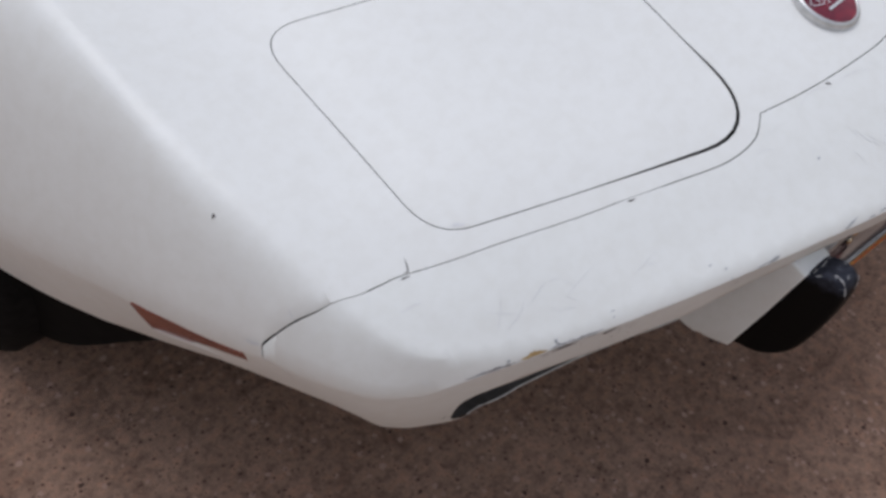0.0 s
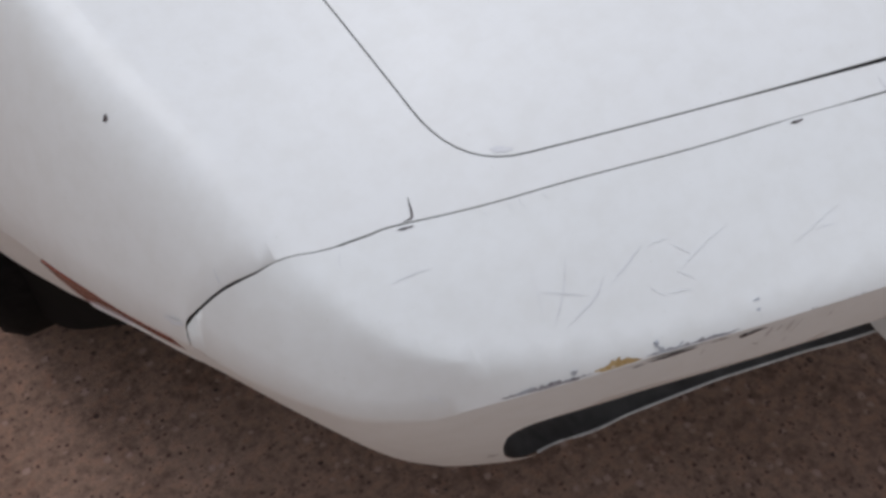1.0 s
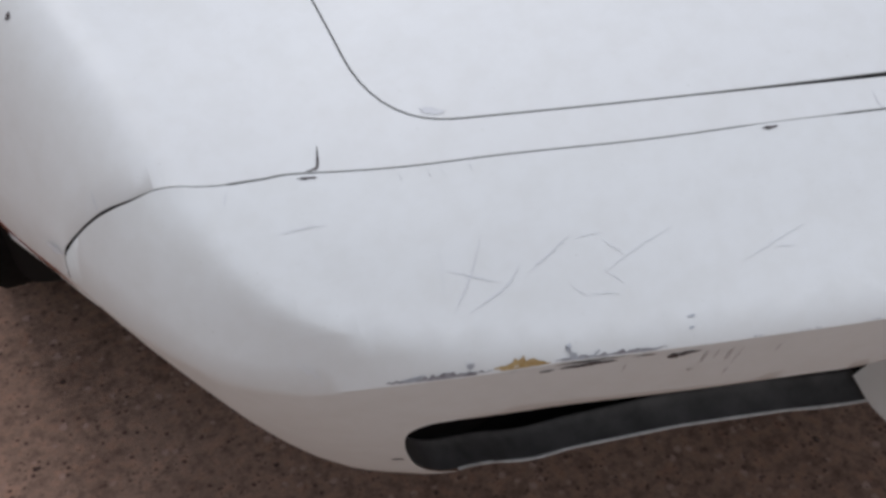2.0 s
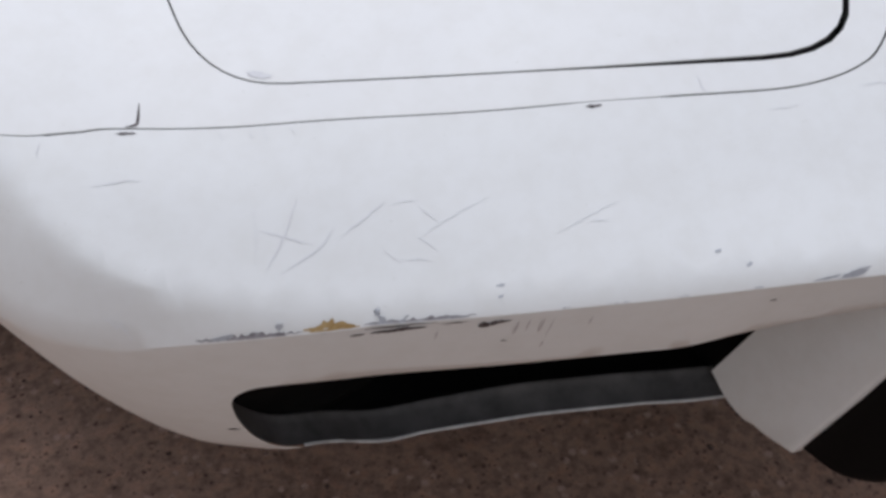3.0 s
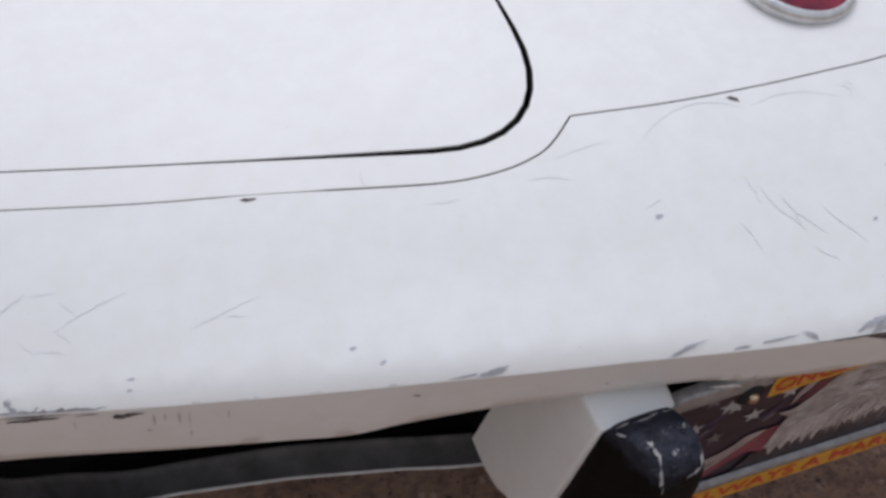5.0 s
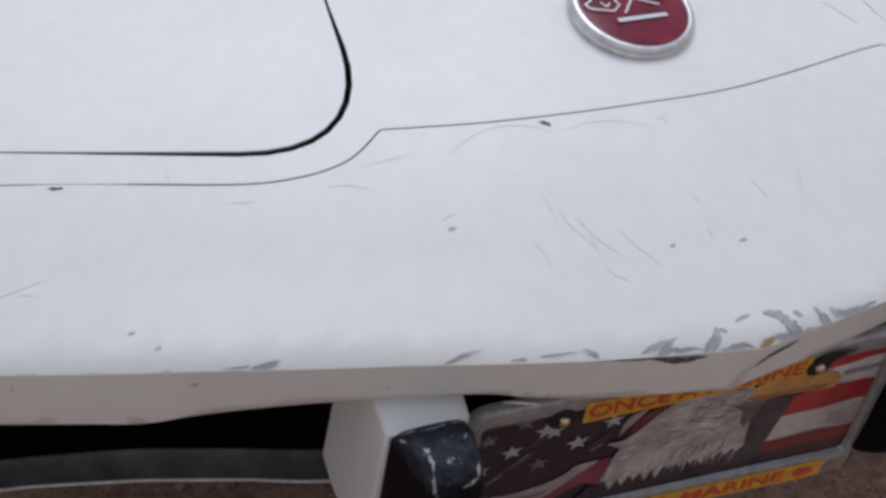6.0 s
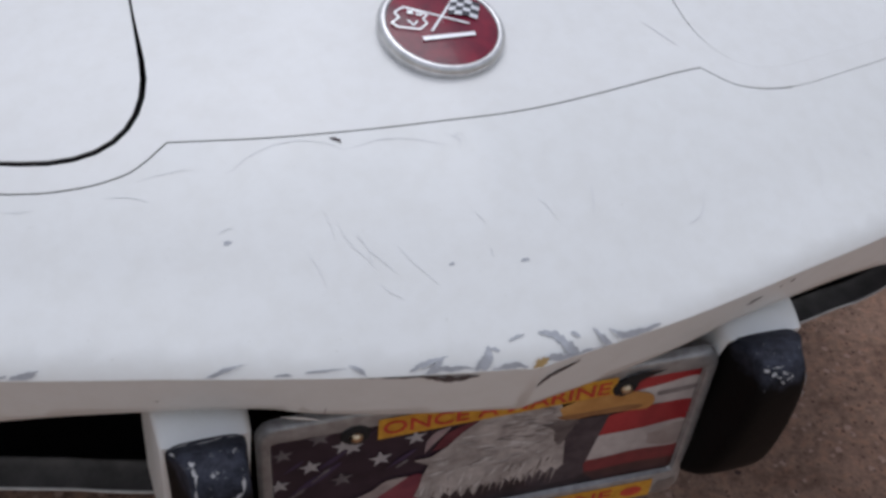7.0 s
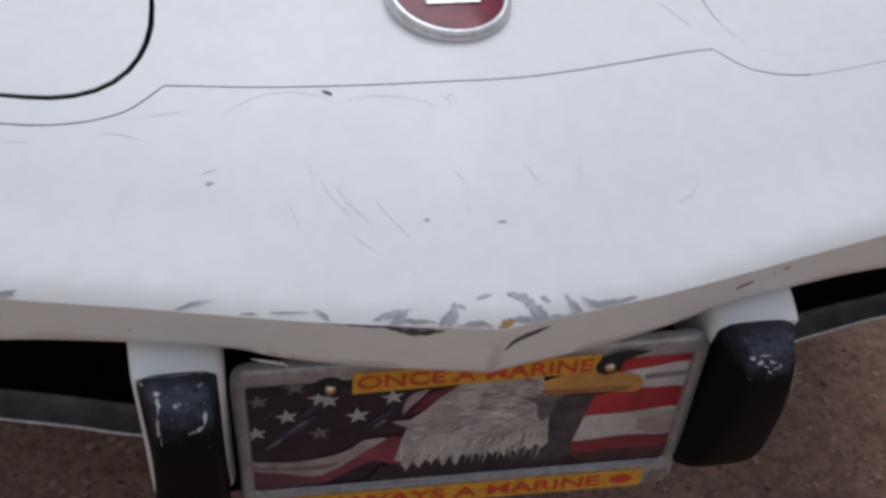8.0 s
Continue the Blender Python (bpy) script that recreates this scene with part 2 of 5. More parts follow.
# the fender flank swells out below its crease
SWELL = np.interp(BELT[:, 1], (0.160, 0.185, 0.215, 0.255, 0.30, 0.35, 0.42, 0.50, 0.62, 0.9), (0.0, 0.0025, 0.0065, 0.0110, 0.0125, 0.0120, 0.0105, 0.0085, 0.0060, 0.004))
turn = np.gradient(BELT, axis=0)
BELT = BELT + np.c_[turn[:, 1], -turn[:, 0]] / np.hypot(turn[:, 0], turn[:, 1])[:, None] * SWELL[:, None]
ALONG = np.r_[0, np.cumsum(np.hypot(*np.diff(BELT, axis=0).T))]
BACK = 1.5


def ease(a, b, v):
    t = np.clip((v - a) / (b - a), 0, 1)
    return t * t * (3 - 2 * t)


# how far inside the belt line the fender crease runs, by plan depth
CREASE = np.interp(BELT[:, 1], (0.0, 0.13, 0.151, 0.177, 0.208, 0.25, 0.297, 0.345, 0.40, 0.47, 0.54, 0.62, 0.9), (0.0022, 0.0022, 0.004, 0.009, 0.0175, 0.0205, 0.026, 0.0335, 0.040, 0.048, 0.061, 0.068, 0.08)) + SWELL


def edge_of(x, y):
    """How far inside the belt line points lie, and where along it."""
    x, y = np.abs(np.atleast_1d(np.asarray(x, float))), np.atleast_1d(np.asarray(y, float))
    a, d = BELT[:-1], np.diff(BELT, axis=0)
    sq = (d**2).sum(1)
    px, py = x[:, None] - a[:, 0], y[:, None] - a[:, 1]
    t = ((px * d[:, 0] + py * d[:, 1]) / sq).clip(0, 1)
    far = (px - t * d[:, 0]) ** 2 + (py - t * d[:, 1]) ** 2
    i, r = far.argmin(1), np.arange(len(x))
    side = np.sign(d[i, 0] * py[r, i] - d[i, 1] * px[r, i])
    return np.sqrt(far[r, i]) * side, ALONG[i] + t[r, i] * np.sqrt(sq[i])


def crown(x, y):
    ax = np.abs(x)
    v = y - 0.115 * ax - 0.28 * ax**2
    w = np.clip(v - 0.16, 0, None)
    f = np.where(v < 0.16, 0.70 * v - 1.15 * v * v, 0.08256 + 0.32 * w - 0.10 * w**2)
    near = np.interp(ax, (0, 0.1, 0.2, 0.3, 0.4, 0.5, 0.58, 0.66), (0, 0.0015, 0.0055, 0.0055, 0.002, -0.003, -0.0045, -0.002)) * ease(0.055, 0.0, v)
    return 0.5545 - 0.0065 * ease(0.05, 0.5, ax) + near + f + np.minimum(0.05, 0.03 * (np.clip(ax - 0.515, 0, None) / 0.14) ** 2)


def round_of(s):
    return 1.35 * np.interp(s, ALONG, CREASE)


def belt_z(s):
    lift = np.interp(BELT[:, 0], (0, 0.1, 0.2, 0.3, 0.4, 0.5, 0.56, 0.62, 0.68, 0.74), (0.001, 0.0042, 0.008, 0.0078, 0.0042, -0.002, -0.0045, -0.005, -0.0035, -0.002))
    front = 0.5490 + lift - 0.0065 * ease(0.05, 0.5, BELT[:, 0])
    flank = np.interp(BELT[:, 1], (0.13, 0.155, 0.172, 0.19, 0.22, 0.26, 0.30, 0.38, 0.45, 0.52, 0.60, 0.80), (0.5385, 0.5290, 0.5240, 0.528, 0.536, 0.540, 0.5395, 0.531, 0.517, 0.507, 0.500, 0.494))
    return np.interp(s, ALONG, np.where(BELT[:, 1] < 0.13, front, flank))


def height(x, y):
    d, s = edge_of(x, y)
    r, zb = round_of(s), belt_z(s)
    q = (d * 1.35 / r).clip(0, 2)
    h = (0.5 + 0.5 * (1 - q) / 0.45).clip(0, 1)
    up = (1 + (q - 1) * h - 0.45 * h * (1 - h)).clip(0, None)
    # the flank rolls over into the side of the fender
    roll = 0.37 * ease(0.155, 0.24, np.interp(s, ALONG, BELT[:, 1]))
    return zb + (crown(np.atleast_1d(x), np.atleast_1d(y)) - zb) * up ** (1 - roll)


def surface(x, y, up=0.0):
    """A point of the upper skin, and up metres off it."""
    e = 0.0015
    z = height(np.array([x, x + e, x - e, x, x]), np.array([y, y, y, y + e, y - e]))
    n = Vector((-(z[1] - z[2]) / (2 * e), -(z[3] - z[4]) / (2 * e), 1)).normalized()
    return Vector((x, y, z[0])) + n * up, n


# how far the face has drawn in at 0.36 m height, by plan depth of the belt line
DRAWN = np.interp(BELT[:, 1], (0.0, 0.10, 0.151, 0.177, 0.208, 0.25, 0.297, 0.345, 0.40, 0.47, 0.54, 0.62, 0.72, 0.9), (0.066, 0.064, 0.0605, 0.0685, 0.074, 0.0795, 0.0755, 0.0740, 0.0655, 0.047, 0.035, 0.027, 0.018, 0.014)) + SWELL


def tuck(z, s):
    t = (belt_z(s) - z) / (belt_z(s) - 0.36)
    k = 0.15 + 0.25 * ease(0.27, 0.37, s)
    return np.interp(s, ALONG, DRAWN) * ((1 - k) * t + k * t * np.abs(t))


def wall_point(s, z, out=0.0, side=1):
    """A point of the face below the belt line, s metres along it from the tip."""
    s, z = np.atleast_1d(s), np.atleast_1d(z)
    p = np.c_[np.interp(s, ALONG, BELT[:, 0]), np.interp(s, ALONG, BELT[:, 1])]
    e = 0.004
    d = np.c_[np.interp(s + e, ALONG, BELT[:, 0]) - np.interp(s - e, ALONG, BELT[:, 0]), np.interp(s + e, ALONG, BELT[:, 1]) - np.interp(s - e, ALONG, BELT[:, 1])]
    d /= np.hypot(d[:, 0], d[:, 1])[:, None]
    n = np.c_[-d[:, 1] * ease(0, 0.03, s), d[:, 0]]
    q = p + n * (tuck(z, s) - out)[:, None]
    return np.c_[q[:, 0] * side, q[:, 1], z]


def along_at(x):
    return float(np.interp(x, BELT[:, 0], ALONG))


def face_s(x, z):
    """Where along the belt line the face point with this x and height lies."""
    s = np.linspace(0.0, along_at(0.78), 900)
    return float(np.interp(x, wall_point(s, np.full(len(s), z))[:, 0], s))


# ---- ground ----
def make_ground():
    rows = []
    steps = [-150, -40, -10, -4, -2, -1, -0.5, 0, 0.5, 1, 2, 4, 10, 40, 150]
    for y in steps:
        rows.append([(x, y, 0) for x in steps])
    bm = loft(rows)
    for f in bm.faces:
        if f.normal.z < 0:
            f.normal_flip()
    ob = part("ground", bm, ground_stuff, None)
    tagged(ob, "brown weathered concrete paving speckled with small stones", "ground", kind="structure")


make_ground()

# ---- the car ----
car = new("car")
tagged(car, "old white sports car with a chipped and scratched nose", "car")

# joint between bumper cover and body, and the two headlamp doors, in plan
LEFT_JOINT = [(0.0, 0.1395), (0.06, 0.142), (0.12, 0.1475), (0.1795, 0.157), (0.194, 0.147), (0.207, 0.142), (0.230, 0.1405), (0.262, 0.1450), (0.3195, 0.1612),
              (0.36, 0.1730), (0.42, 0.1900), (0.502, 0.2163), (0.58, 0.2386), (0.605, 0.2422), (0.625, 0.2440), (0.640, 0.2468), (0.6513, 0.2505), (0.6645, 0.2562), (0.6785, 0.2668), (0.689, 0.2757), (0.6955, 0.2822), (0.6987, 0.2858), (0.7003, 0.2862), (0.7015, 0.2845), (0.7045, 0.2800)]


def joint_line(side):
    p = np.array(LEFT_JOINT)
    fine = np.vstack([spline(p[:4], 8)[:-1], spline(p[3:], 8)])
    if side > 0:
        fine[:, 1] += 0.0145 * ease(0.0, 0.18, fine[:, 0]) * (1 - ease(0.45, 0.66, fine[:, 0]))
    return fine * (side, 1)


JOINT = np.vstack([joint_line(-1)[::-1], joint_line(1)[1:]])


def door_line(side, grow=0.0):
    q = rounded([(0.1875, 0.1450), (0.5405, 0.2505), (0.5475, 0.4965), (0.1885, 0.4045)], [0.056, 0.056, 0.036, 0.036])
    sag = np.clip(np.sin((q[:, 0] - 0.19) / 0.35 * math.pi), 0, 1) * (1 - ease(0.2, 0.3, q[:, 1] - 0.27 * (q[:, 0] - 0.19)))
    q[:, 1] -= 0.004 * sag
    if grow:
        lean = ease(0.40, 0.19, q[:, 0]) * ease(0.27, 0.2, q[:, 1])
        wide = 0.0011 + 0.0006 * ease(0.42, 0.2, q[:, 0]) + 0.0023 * lean
        if side > 0:
            wide = 0.0001 + 0.0009 * ease(0.25, 0.19, q[:, 0]) * ease(0.16, 0.2, q[:, 1])
        q = sideways(q, -grow * wide, True)
    if side > 0:
        q[:, 1] += 0.012
    return q * (side, 1)


def plan_points():
    pts = []
    for y in np.arange(0.004, BACK, 0.008):
        fine = 0.008 if y < 0.56 else 0.03
        if y > 0.56 and int(y / 0.008) % 4:
            continue
        for x in np.arange(-0.84, 0.841, fine):
            pts.append((x + 0.0013 * math.sin(37 * y), y))
    pts = np.array(pts)
    d, s = edge_of(pts[:, 0], pts[:, 1])
    pts = pts[(d > round_of(s) * 1.02) & (pts[:, 1] < BACK - 0.01)]
    rows = [pts]
    keep = BELT[:, 1] < BACK - 0.012
    r = round_of(ALONG)
    for k in (0.012, 0.05, 0.11, 0.19, 0.29, 0.41, 0.55, 0.64, 0.70, 0.745, 0.79, 0.86, 1.0):
        row = sideways(BELT, r * k)[keep]
        row = row[row[:, 0] > 0.002]
        rows += [row, row * (-1, 1)]
    return np.vstack(rows)


CUTS = []


def region(co, faces, chosen, lift, sink=0.0006):
    """The chosen faces lifted to the skin, their cut edges turned in and given depth."""
    used = sorted({i for f, c in zip(faces, chosen) if c for i in f})
    at = {i: k for k, i in enumerate(used)}
    tris = [tuple(at[i] for i in f) for f, c in zip(faces, chosen) if c]
    p = lift(co[used])
    count = {}
    for f in tris:
        for a, b in zip(f, f[1:] + f[:1]):
            count[min(a, b), max(a, b)] = count.get((min(a, b), max(a, b)), 0) + 1
    d, _ = edge_of(co[used][:, 0], co[used][:, 1])
    rim = [e for e, c in count.items() if c == 1 and not (d[e[0]] < 3e-4 and d[e[1]] < 3e-4)]
    for i in {i for e in rim for i in e}:
        if d[i] > 3e-4:
            p[i, 2] -= sink
    points, out = [tuple(q) for q in p], list(tris)
    for a, b in rim:
        deep = [(a, 0.0), (b, 0.0), (b, -min(0.016, max(0.0, 0.6 * d[b] - 0.001))), (a, -min(0.016, max(0.0, 0.6 * d[a] - 0.001)))]
        CUTS.append([(p[i][0], p[i][1], p[i][2] - 0.0009 + dz) for i, dz in deep])
        for z0, z1 in ((0.0, -0.0009),):
            k = len(points)
            points += [(p[a][0], p[a][1], p[a][2] + z0), (p[b][0], p[b][1], p[b][2] + z0), (p[b][0], p[b][1], p[b][2] + z1), (p[a][0], p[a][1], p[a][2] + z1)]
            out.append((k, k + 1, k + 2, k + 3))
    return points, out


def lift_skin(q):
    return np.c_[q, height(q[:, 0], q[:, 1])]


SEAM_TOP = float(edge_of([0.7010], [0.2852])[1][0])


def seam_at(z):
    """Where along the belt line the joint runs down the face: it leans forward and fades."""
    return SEAM_TOP + np.interp(z, (0.36, 0.5226, 0.532, 0.541), (-0.034, -0.0215, -0.010, 0.0))


def seam_gap(z):
    return np.interp(z, (0.500, 0.5226, 0.541), (0.00004, 0.00022, 0.0004))


# lower border of the face: over the plate, over the grille slot, round the slot's end, then the lower edge
LOW = [(0.0, 0.501), (0.06, 0.505), (0.12, 0.5125), (0.152, 0.5205), (0.21, 0.5185), (0.25, 0.5145), (0.279, 0.5095), (0.308, 0.504), (0.335, 0.4965), (0.367, 0.4960), (0.425, 0.4925), (0.483, 0.4895), (0.539, 0.4825)]
SLOT_END = [(0.539, 0.4825), (0.5525, 0.4785), (0.5605, 0.4700), (0.5630, 0.4600), (0.5620, 0.446), (0.5580, 0.425), (0.548, 0.393), (0.533, 0.3700), (0.518, 0.3640)]


def face_mesh():
    low = [(face_s(x, z), z) for x, z in spline(LOW, 5)]
    end = [(face_s(x, z), z) for x, z in spline(SLOT_END, 4)[1:]]
    bottom = [(s, 0.360 + 0.12 * float(ease(along_at(0.815), along_at(0.825), s))) for s in np.arange(end[-1][0] + 0.012, ALONG[-1], 0.012)]
    bottom.append((ALONG[-1], 0.48))
    upper = [(s, float(belt_z(s))) for s in ALONG[::-1]]
    border = np.array(low + end + bottom + upper)
    down = np.array([0.30, 0.36, 0.42, 0.48, 0.5226, 0.527, 0.532, 0.537, 0.541, 0.56])
    cut = [np.c_[seam_at(down) + k * seam_gap(down), down] for k in (-1, 1)]
    pts = [(s, z) for s in np.arange(0.006, ALONG[-1], 0.009) for z in np.arange(0.345, 0.54, 0.009)]
    under = np.array([(s, float(belt_z(s)) - 0.0035 - 0.0105 * float(ease(0.60, 0.66, x))) for s, x in zip(ALONG[1:-1], BELT[1:-1, 0])])
    co, faces = delaunay(np.array(pts), [(border, True), (under, False)] + [(c, False) for c in cut], 0.003)
    mid = np.array([co[list(f)].mean(0) for f in faces])
    keep = inside(border, mid[:, 0], mid[:, 1])
    return co, faces, mid, keep, np.array(low), np.array(end), np.array(bottom)


def build_body():
    full = np.vstack([BELT[::-1] * (-1, 1), BELT[1:]])
    ax = np.abs(JOINT[:, 0])
    gap = 0.00058 - 0.00014 * ease(0.32, 0.36, ax) * ease(0.62, 0.57, ax) - 0.00020 * ease(0.318, 0.326, ax) * ease(0.375, 0.36, ax) * (JOINT[:, 0] < 0)
    gap = np.where(ax > 0.62, np.interp(ax, (0.62, 0.648, 0.662, 0.676, 0.69, 0.699, 0.701), (0.0004, 0.0003, 0.00045, 0.0006, 0.0005, 0.0005, 0.0004)), gap)
    gap = np.where(JOINT[:, 0] > 0.25, np.minimum(gap, 0.0003), gap)
    groove = [sideways(JOINT, k * gap) for k in (1, -1)]
    hem = sideways(BELT, 0.0042)[BELT[:, 1] < 1.3]
    hem = np.vstack([(hem * (-1, 1))[::-1][:-1], hem])
    doors = [(door_line(s, g), True) for s in (-1, 1) for g in (0.0, 1.0)]
    co, faces = delaunay(plan_points(), [(full, True), (hem, False)] + [(g, False) for g in groove] + doors, 0.0028)
    mid = np.array([co[list(f)].mean(0) for f in faces])
    x, y = mid[:, 0], mid[:, 1]
    body_in = inside(full, x, y)
    front = inside(np.vstack([groove[1], [(1, 0.3), (1, -1), (-1, -1), (-1, 0.3)]]), x, y)
    rear = inside(np.vstack([groove[0], [(1, 0.3), (1, 2), (-1, 2), (-1, 0.3)]]), x, y)
    in_door = {s: inside(door_line(s), x, y) for s in (-1, 1)}
    in_gap = inside(door_line(-1, 1.0), x, y) | inside(door_line(1, 1.0), x, y)
    wco, wfaces, wmid, wkeep, low, end, bottom = face_mesh()

    def with_wall(points, out, chosen):
        for side in (1, -1):
            k = len(points)
            points += [tuple(p) for p in wall_point(wco[:, 0], wco[:, 1], 0, side)]
            out += [tuple(k + i for i in f) for f, c in zip(wfaces, chosen) if c]
        return points, out

    def turned_in(points, out, line, deep, up=0.0):
        for side in (1, -1):
            rows = [wall_point(line[:, 0], line[:, 1] + up * t, -deep * t, side) for t in (0, 0.12, 1.0)]
            rows[1][:, 2] -= 0.0012
            for a, b in zip(rows[:-1], rows[1:]):
                for i in range(len(line) - 1):
                    k = len(points)
                    points += [tuple(a[i]), tuple(a[i + 1]), tuple(b[i + 1]), tuple(b[i])]
                    out.append((k, k + 1, k + 2, k + 3))

    points, out = region(co, faces, body_in & front, lift_skin, 0.0)
    with_wall(points, out, wkeep & (wmid[:, 0] < seam_at(wmid[:, 1]) - seam_gap(wmid[:, 1])))
    s_cut = np.searchsorted(bottom[:, 0], float(seam_at(0.36)))
    turned_in(points, out, low, 0.02)
    turned_in(points, out, bottom[1:s_cut], 0.03, -0.006)
    cover = part("bumper_cover", welded(mesh_of(points, out)), cover_white, car, "white flexible bumper cover with chipped edge and scratches")
    # the lip stays a hard edge up to the corner
    me = cover.data
    xyz = np.array([tuple(v.co) for v in me.vertices])
    d, s = edge_of(xyz[:, 0], xyz[:, 1])
    rim = (np.abs(d) < 4e-4) & (np.abs(xyz[:, 2] - belt_z(s)) < 4e-4) & (np.abs(xyz[:, 0]) < 0.607)
    soft = (np.abs(d) < 6e-3) & (np.abs(xyz[:, 0]) > 0.63) & (xyz[:, 2] > 0.45)
    for e in me.edges:
        if rim[e.vertices[0]] and rim[e.vertices[1]]:
            e.use_edge_sharp = True
        elif soft[e.vertices[0]] and soft[e.vertices[1]] and not e.is_loose:
            e.use_edge_sharp = False
    points, out = region(co, faces, body_in & rear & ~in_gap, lift_skin, 0.0)
    with_wall(points, out, wkeep & (wmid[:, 0] > seam_at(wmid[:, 1]) + seam_gap(wmid[:, 1])))
    turned_in(points, out, bottom[s_cut:], 0.03)
    body = part("body", welded(mesh_of(points, out)), white, car, "white painted body with long fender tops")
    for side in (-1, 1):
        points, out = region(co, faces, in_door[side], lift_skin, 0.0)
        part("headlamp_door", welded(mesh_of(points, out)), white, car, "closed white pop-up headlamp door")
    # dark sides of the joints
    points, out = [], []
    for quad in CUTS:
        k = len(points)
        points += quad
        out.append((k, k + 1, k + 2, k + 3))
    part("joint_sides", mesh_of(points, out), seam_dark, body, "", False)
    return cover, body


cover, body = build_body()


def liner():
    """Inner skin that closes the gaps from below, and the bay behind the slots, both painted black as shade."""
    rows = []
    for y in np.arange(0.09, BACK - 0.02, 0.03):
        row = []
        for t in np.linspace(-1, 1, 41):
            lim = np.interp(y, BELT[:, 1], BELT[:, 0]) - 0.075
            q = t * max(lim, 0.02)
            row.append((q, y + 0.02, float(height(q, y + 0.02)[0]) - 0.022))
        rows.append(row)
    part("inner_liner", loft(rows), inner_shade_black, car)
    # unseen blocks under the nose, added to keep light off the ground there
    part("ground_shade_block", block(-0.50, 0.50, 0.56, 0.68, 0.03, 0.36, 0.02), inner_shade_black, car)
    part("underbody", block(-0.60, 0.60, 0.66, BACK, 0.03, 0.37, 0.02), inner_shade_black, car)
    part("centre_tray", block(-0.213, 0.213, 0.146, 0.53, 0.326, 0.49, 0.006), inner_shade_black, car)
    # the plain rest of the body, carried on behind the nose
    wide = float(np.interp(BACK - 0.02, BELT[:, 1], BELT[:, 0]))
    edge_z = float(np.ravel(belt_z(np.interp(BACK - 0.02, BELT[:, 1], ALONG)))[0])
    crown = [(q, float(height(q, BACK - 0.02)[0])) for q in np.linspace(0, wide - 0.075, 14)]
    half = crown + [(wide - 0.03, (crown[-1][1] * 0.6 + edge_z * 0.4)), (wide, edge_z), (wide - 0.01, edge_z - 0.12), (wide - 0.05, 0.22), (wide - 0.12, 0.17)]
    rows = []
    for y, drop, narrow in ((BACK - 0.016, 0, 1), (2.2, 0, 1.0), (3.0, 0, 1.0), (3.8, 0.01, 0.99), (4.15, 0.05, 0.95), (4.28, 0.10, 0.89), (4.30, 0.16, 0.83)):
        ring = [(q * narrow, y, z - drop * float(ease(0.15, 0.6, z))) for q, z in half]
        rows.append(ring[::-1] + [(-a, b, c) for a, b, c in ring[1:]])
    rest = loft(rows, False)
    rest.faces.new([rest.verts.new(q) for q in rows[-1]])
    part("rear_body", welded(rest, 1e-5), white, car)
    # made-up black skirts that fill in the shade between fender and tyre
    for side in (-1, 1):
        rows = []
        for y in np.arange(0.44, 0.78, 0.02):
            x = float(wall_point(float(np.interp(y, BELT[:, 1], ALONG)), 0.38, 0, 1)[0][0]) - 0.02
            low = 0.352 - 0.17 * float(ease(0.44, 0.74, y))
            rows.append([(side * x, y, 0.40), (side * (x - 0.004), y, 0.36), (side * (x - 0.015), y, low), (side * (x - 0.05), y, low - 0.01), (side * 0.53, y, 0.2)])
        part("fender_shade_skirt", loft(rows), inner_shade_black, car)
    part("rear_bulkhead", block(-0.80, 0.80, BACK - 0.03, BACK - 0.01, 0.16, 0.72, 0.01), inner_shade_black, car)
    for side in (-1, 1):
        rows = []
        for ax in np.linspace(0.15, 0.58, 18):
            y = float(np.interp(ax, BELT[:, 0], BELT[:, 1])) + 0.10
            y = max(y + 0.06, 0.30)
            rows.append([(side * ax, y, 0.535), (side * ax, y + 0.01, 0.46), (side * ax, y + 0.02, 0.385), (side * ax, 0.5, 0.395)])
        part("grille_bay", loft(rows), inner_shade_black, car)


liner()


def lower_edge(ax):
    """Plan place and height of the lip under a grille slot."""
    y = np.interp(ax, (0.205, 0.228, 0.27, 0.35, 0.43, 0.46, 0.486, 0.52), (0.1395, 0.1465, 0.1620, 0.1845, 0.2015, 0.2045, 0.2045, 0.1985))
    return y, 0.3275 + 0.0035 * ease(0.26, 0.205, ax) + 0.0370 * ease(0.448, 0.533, ax)


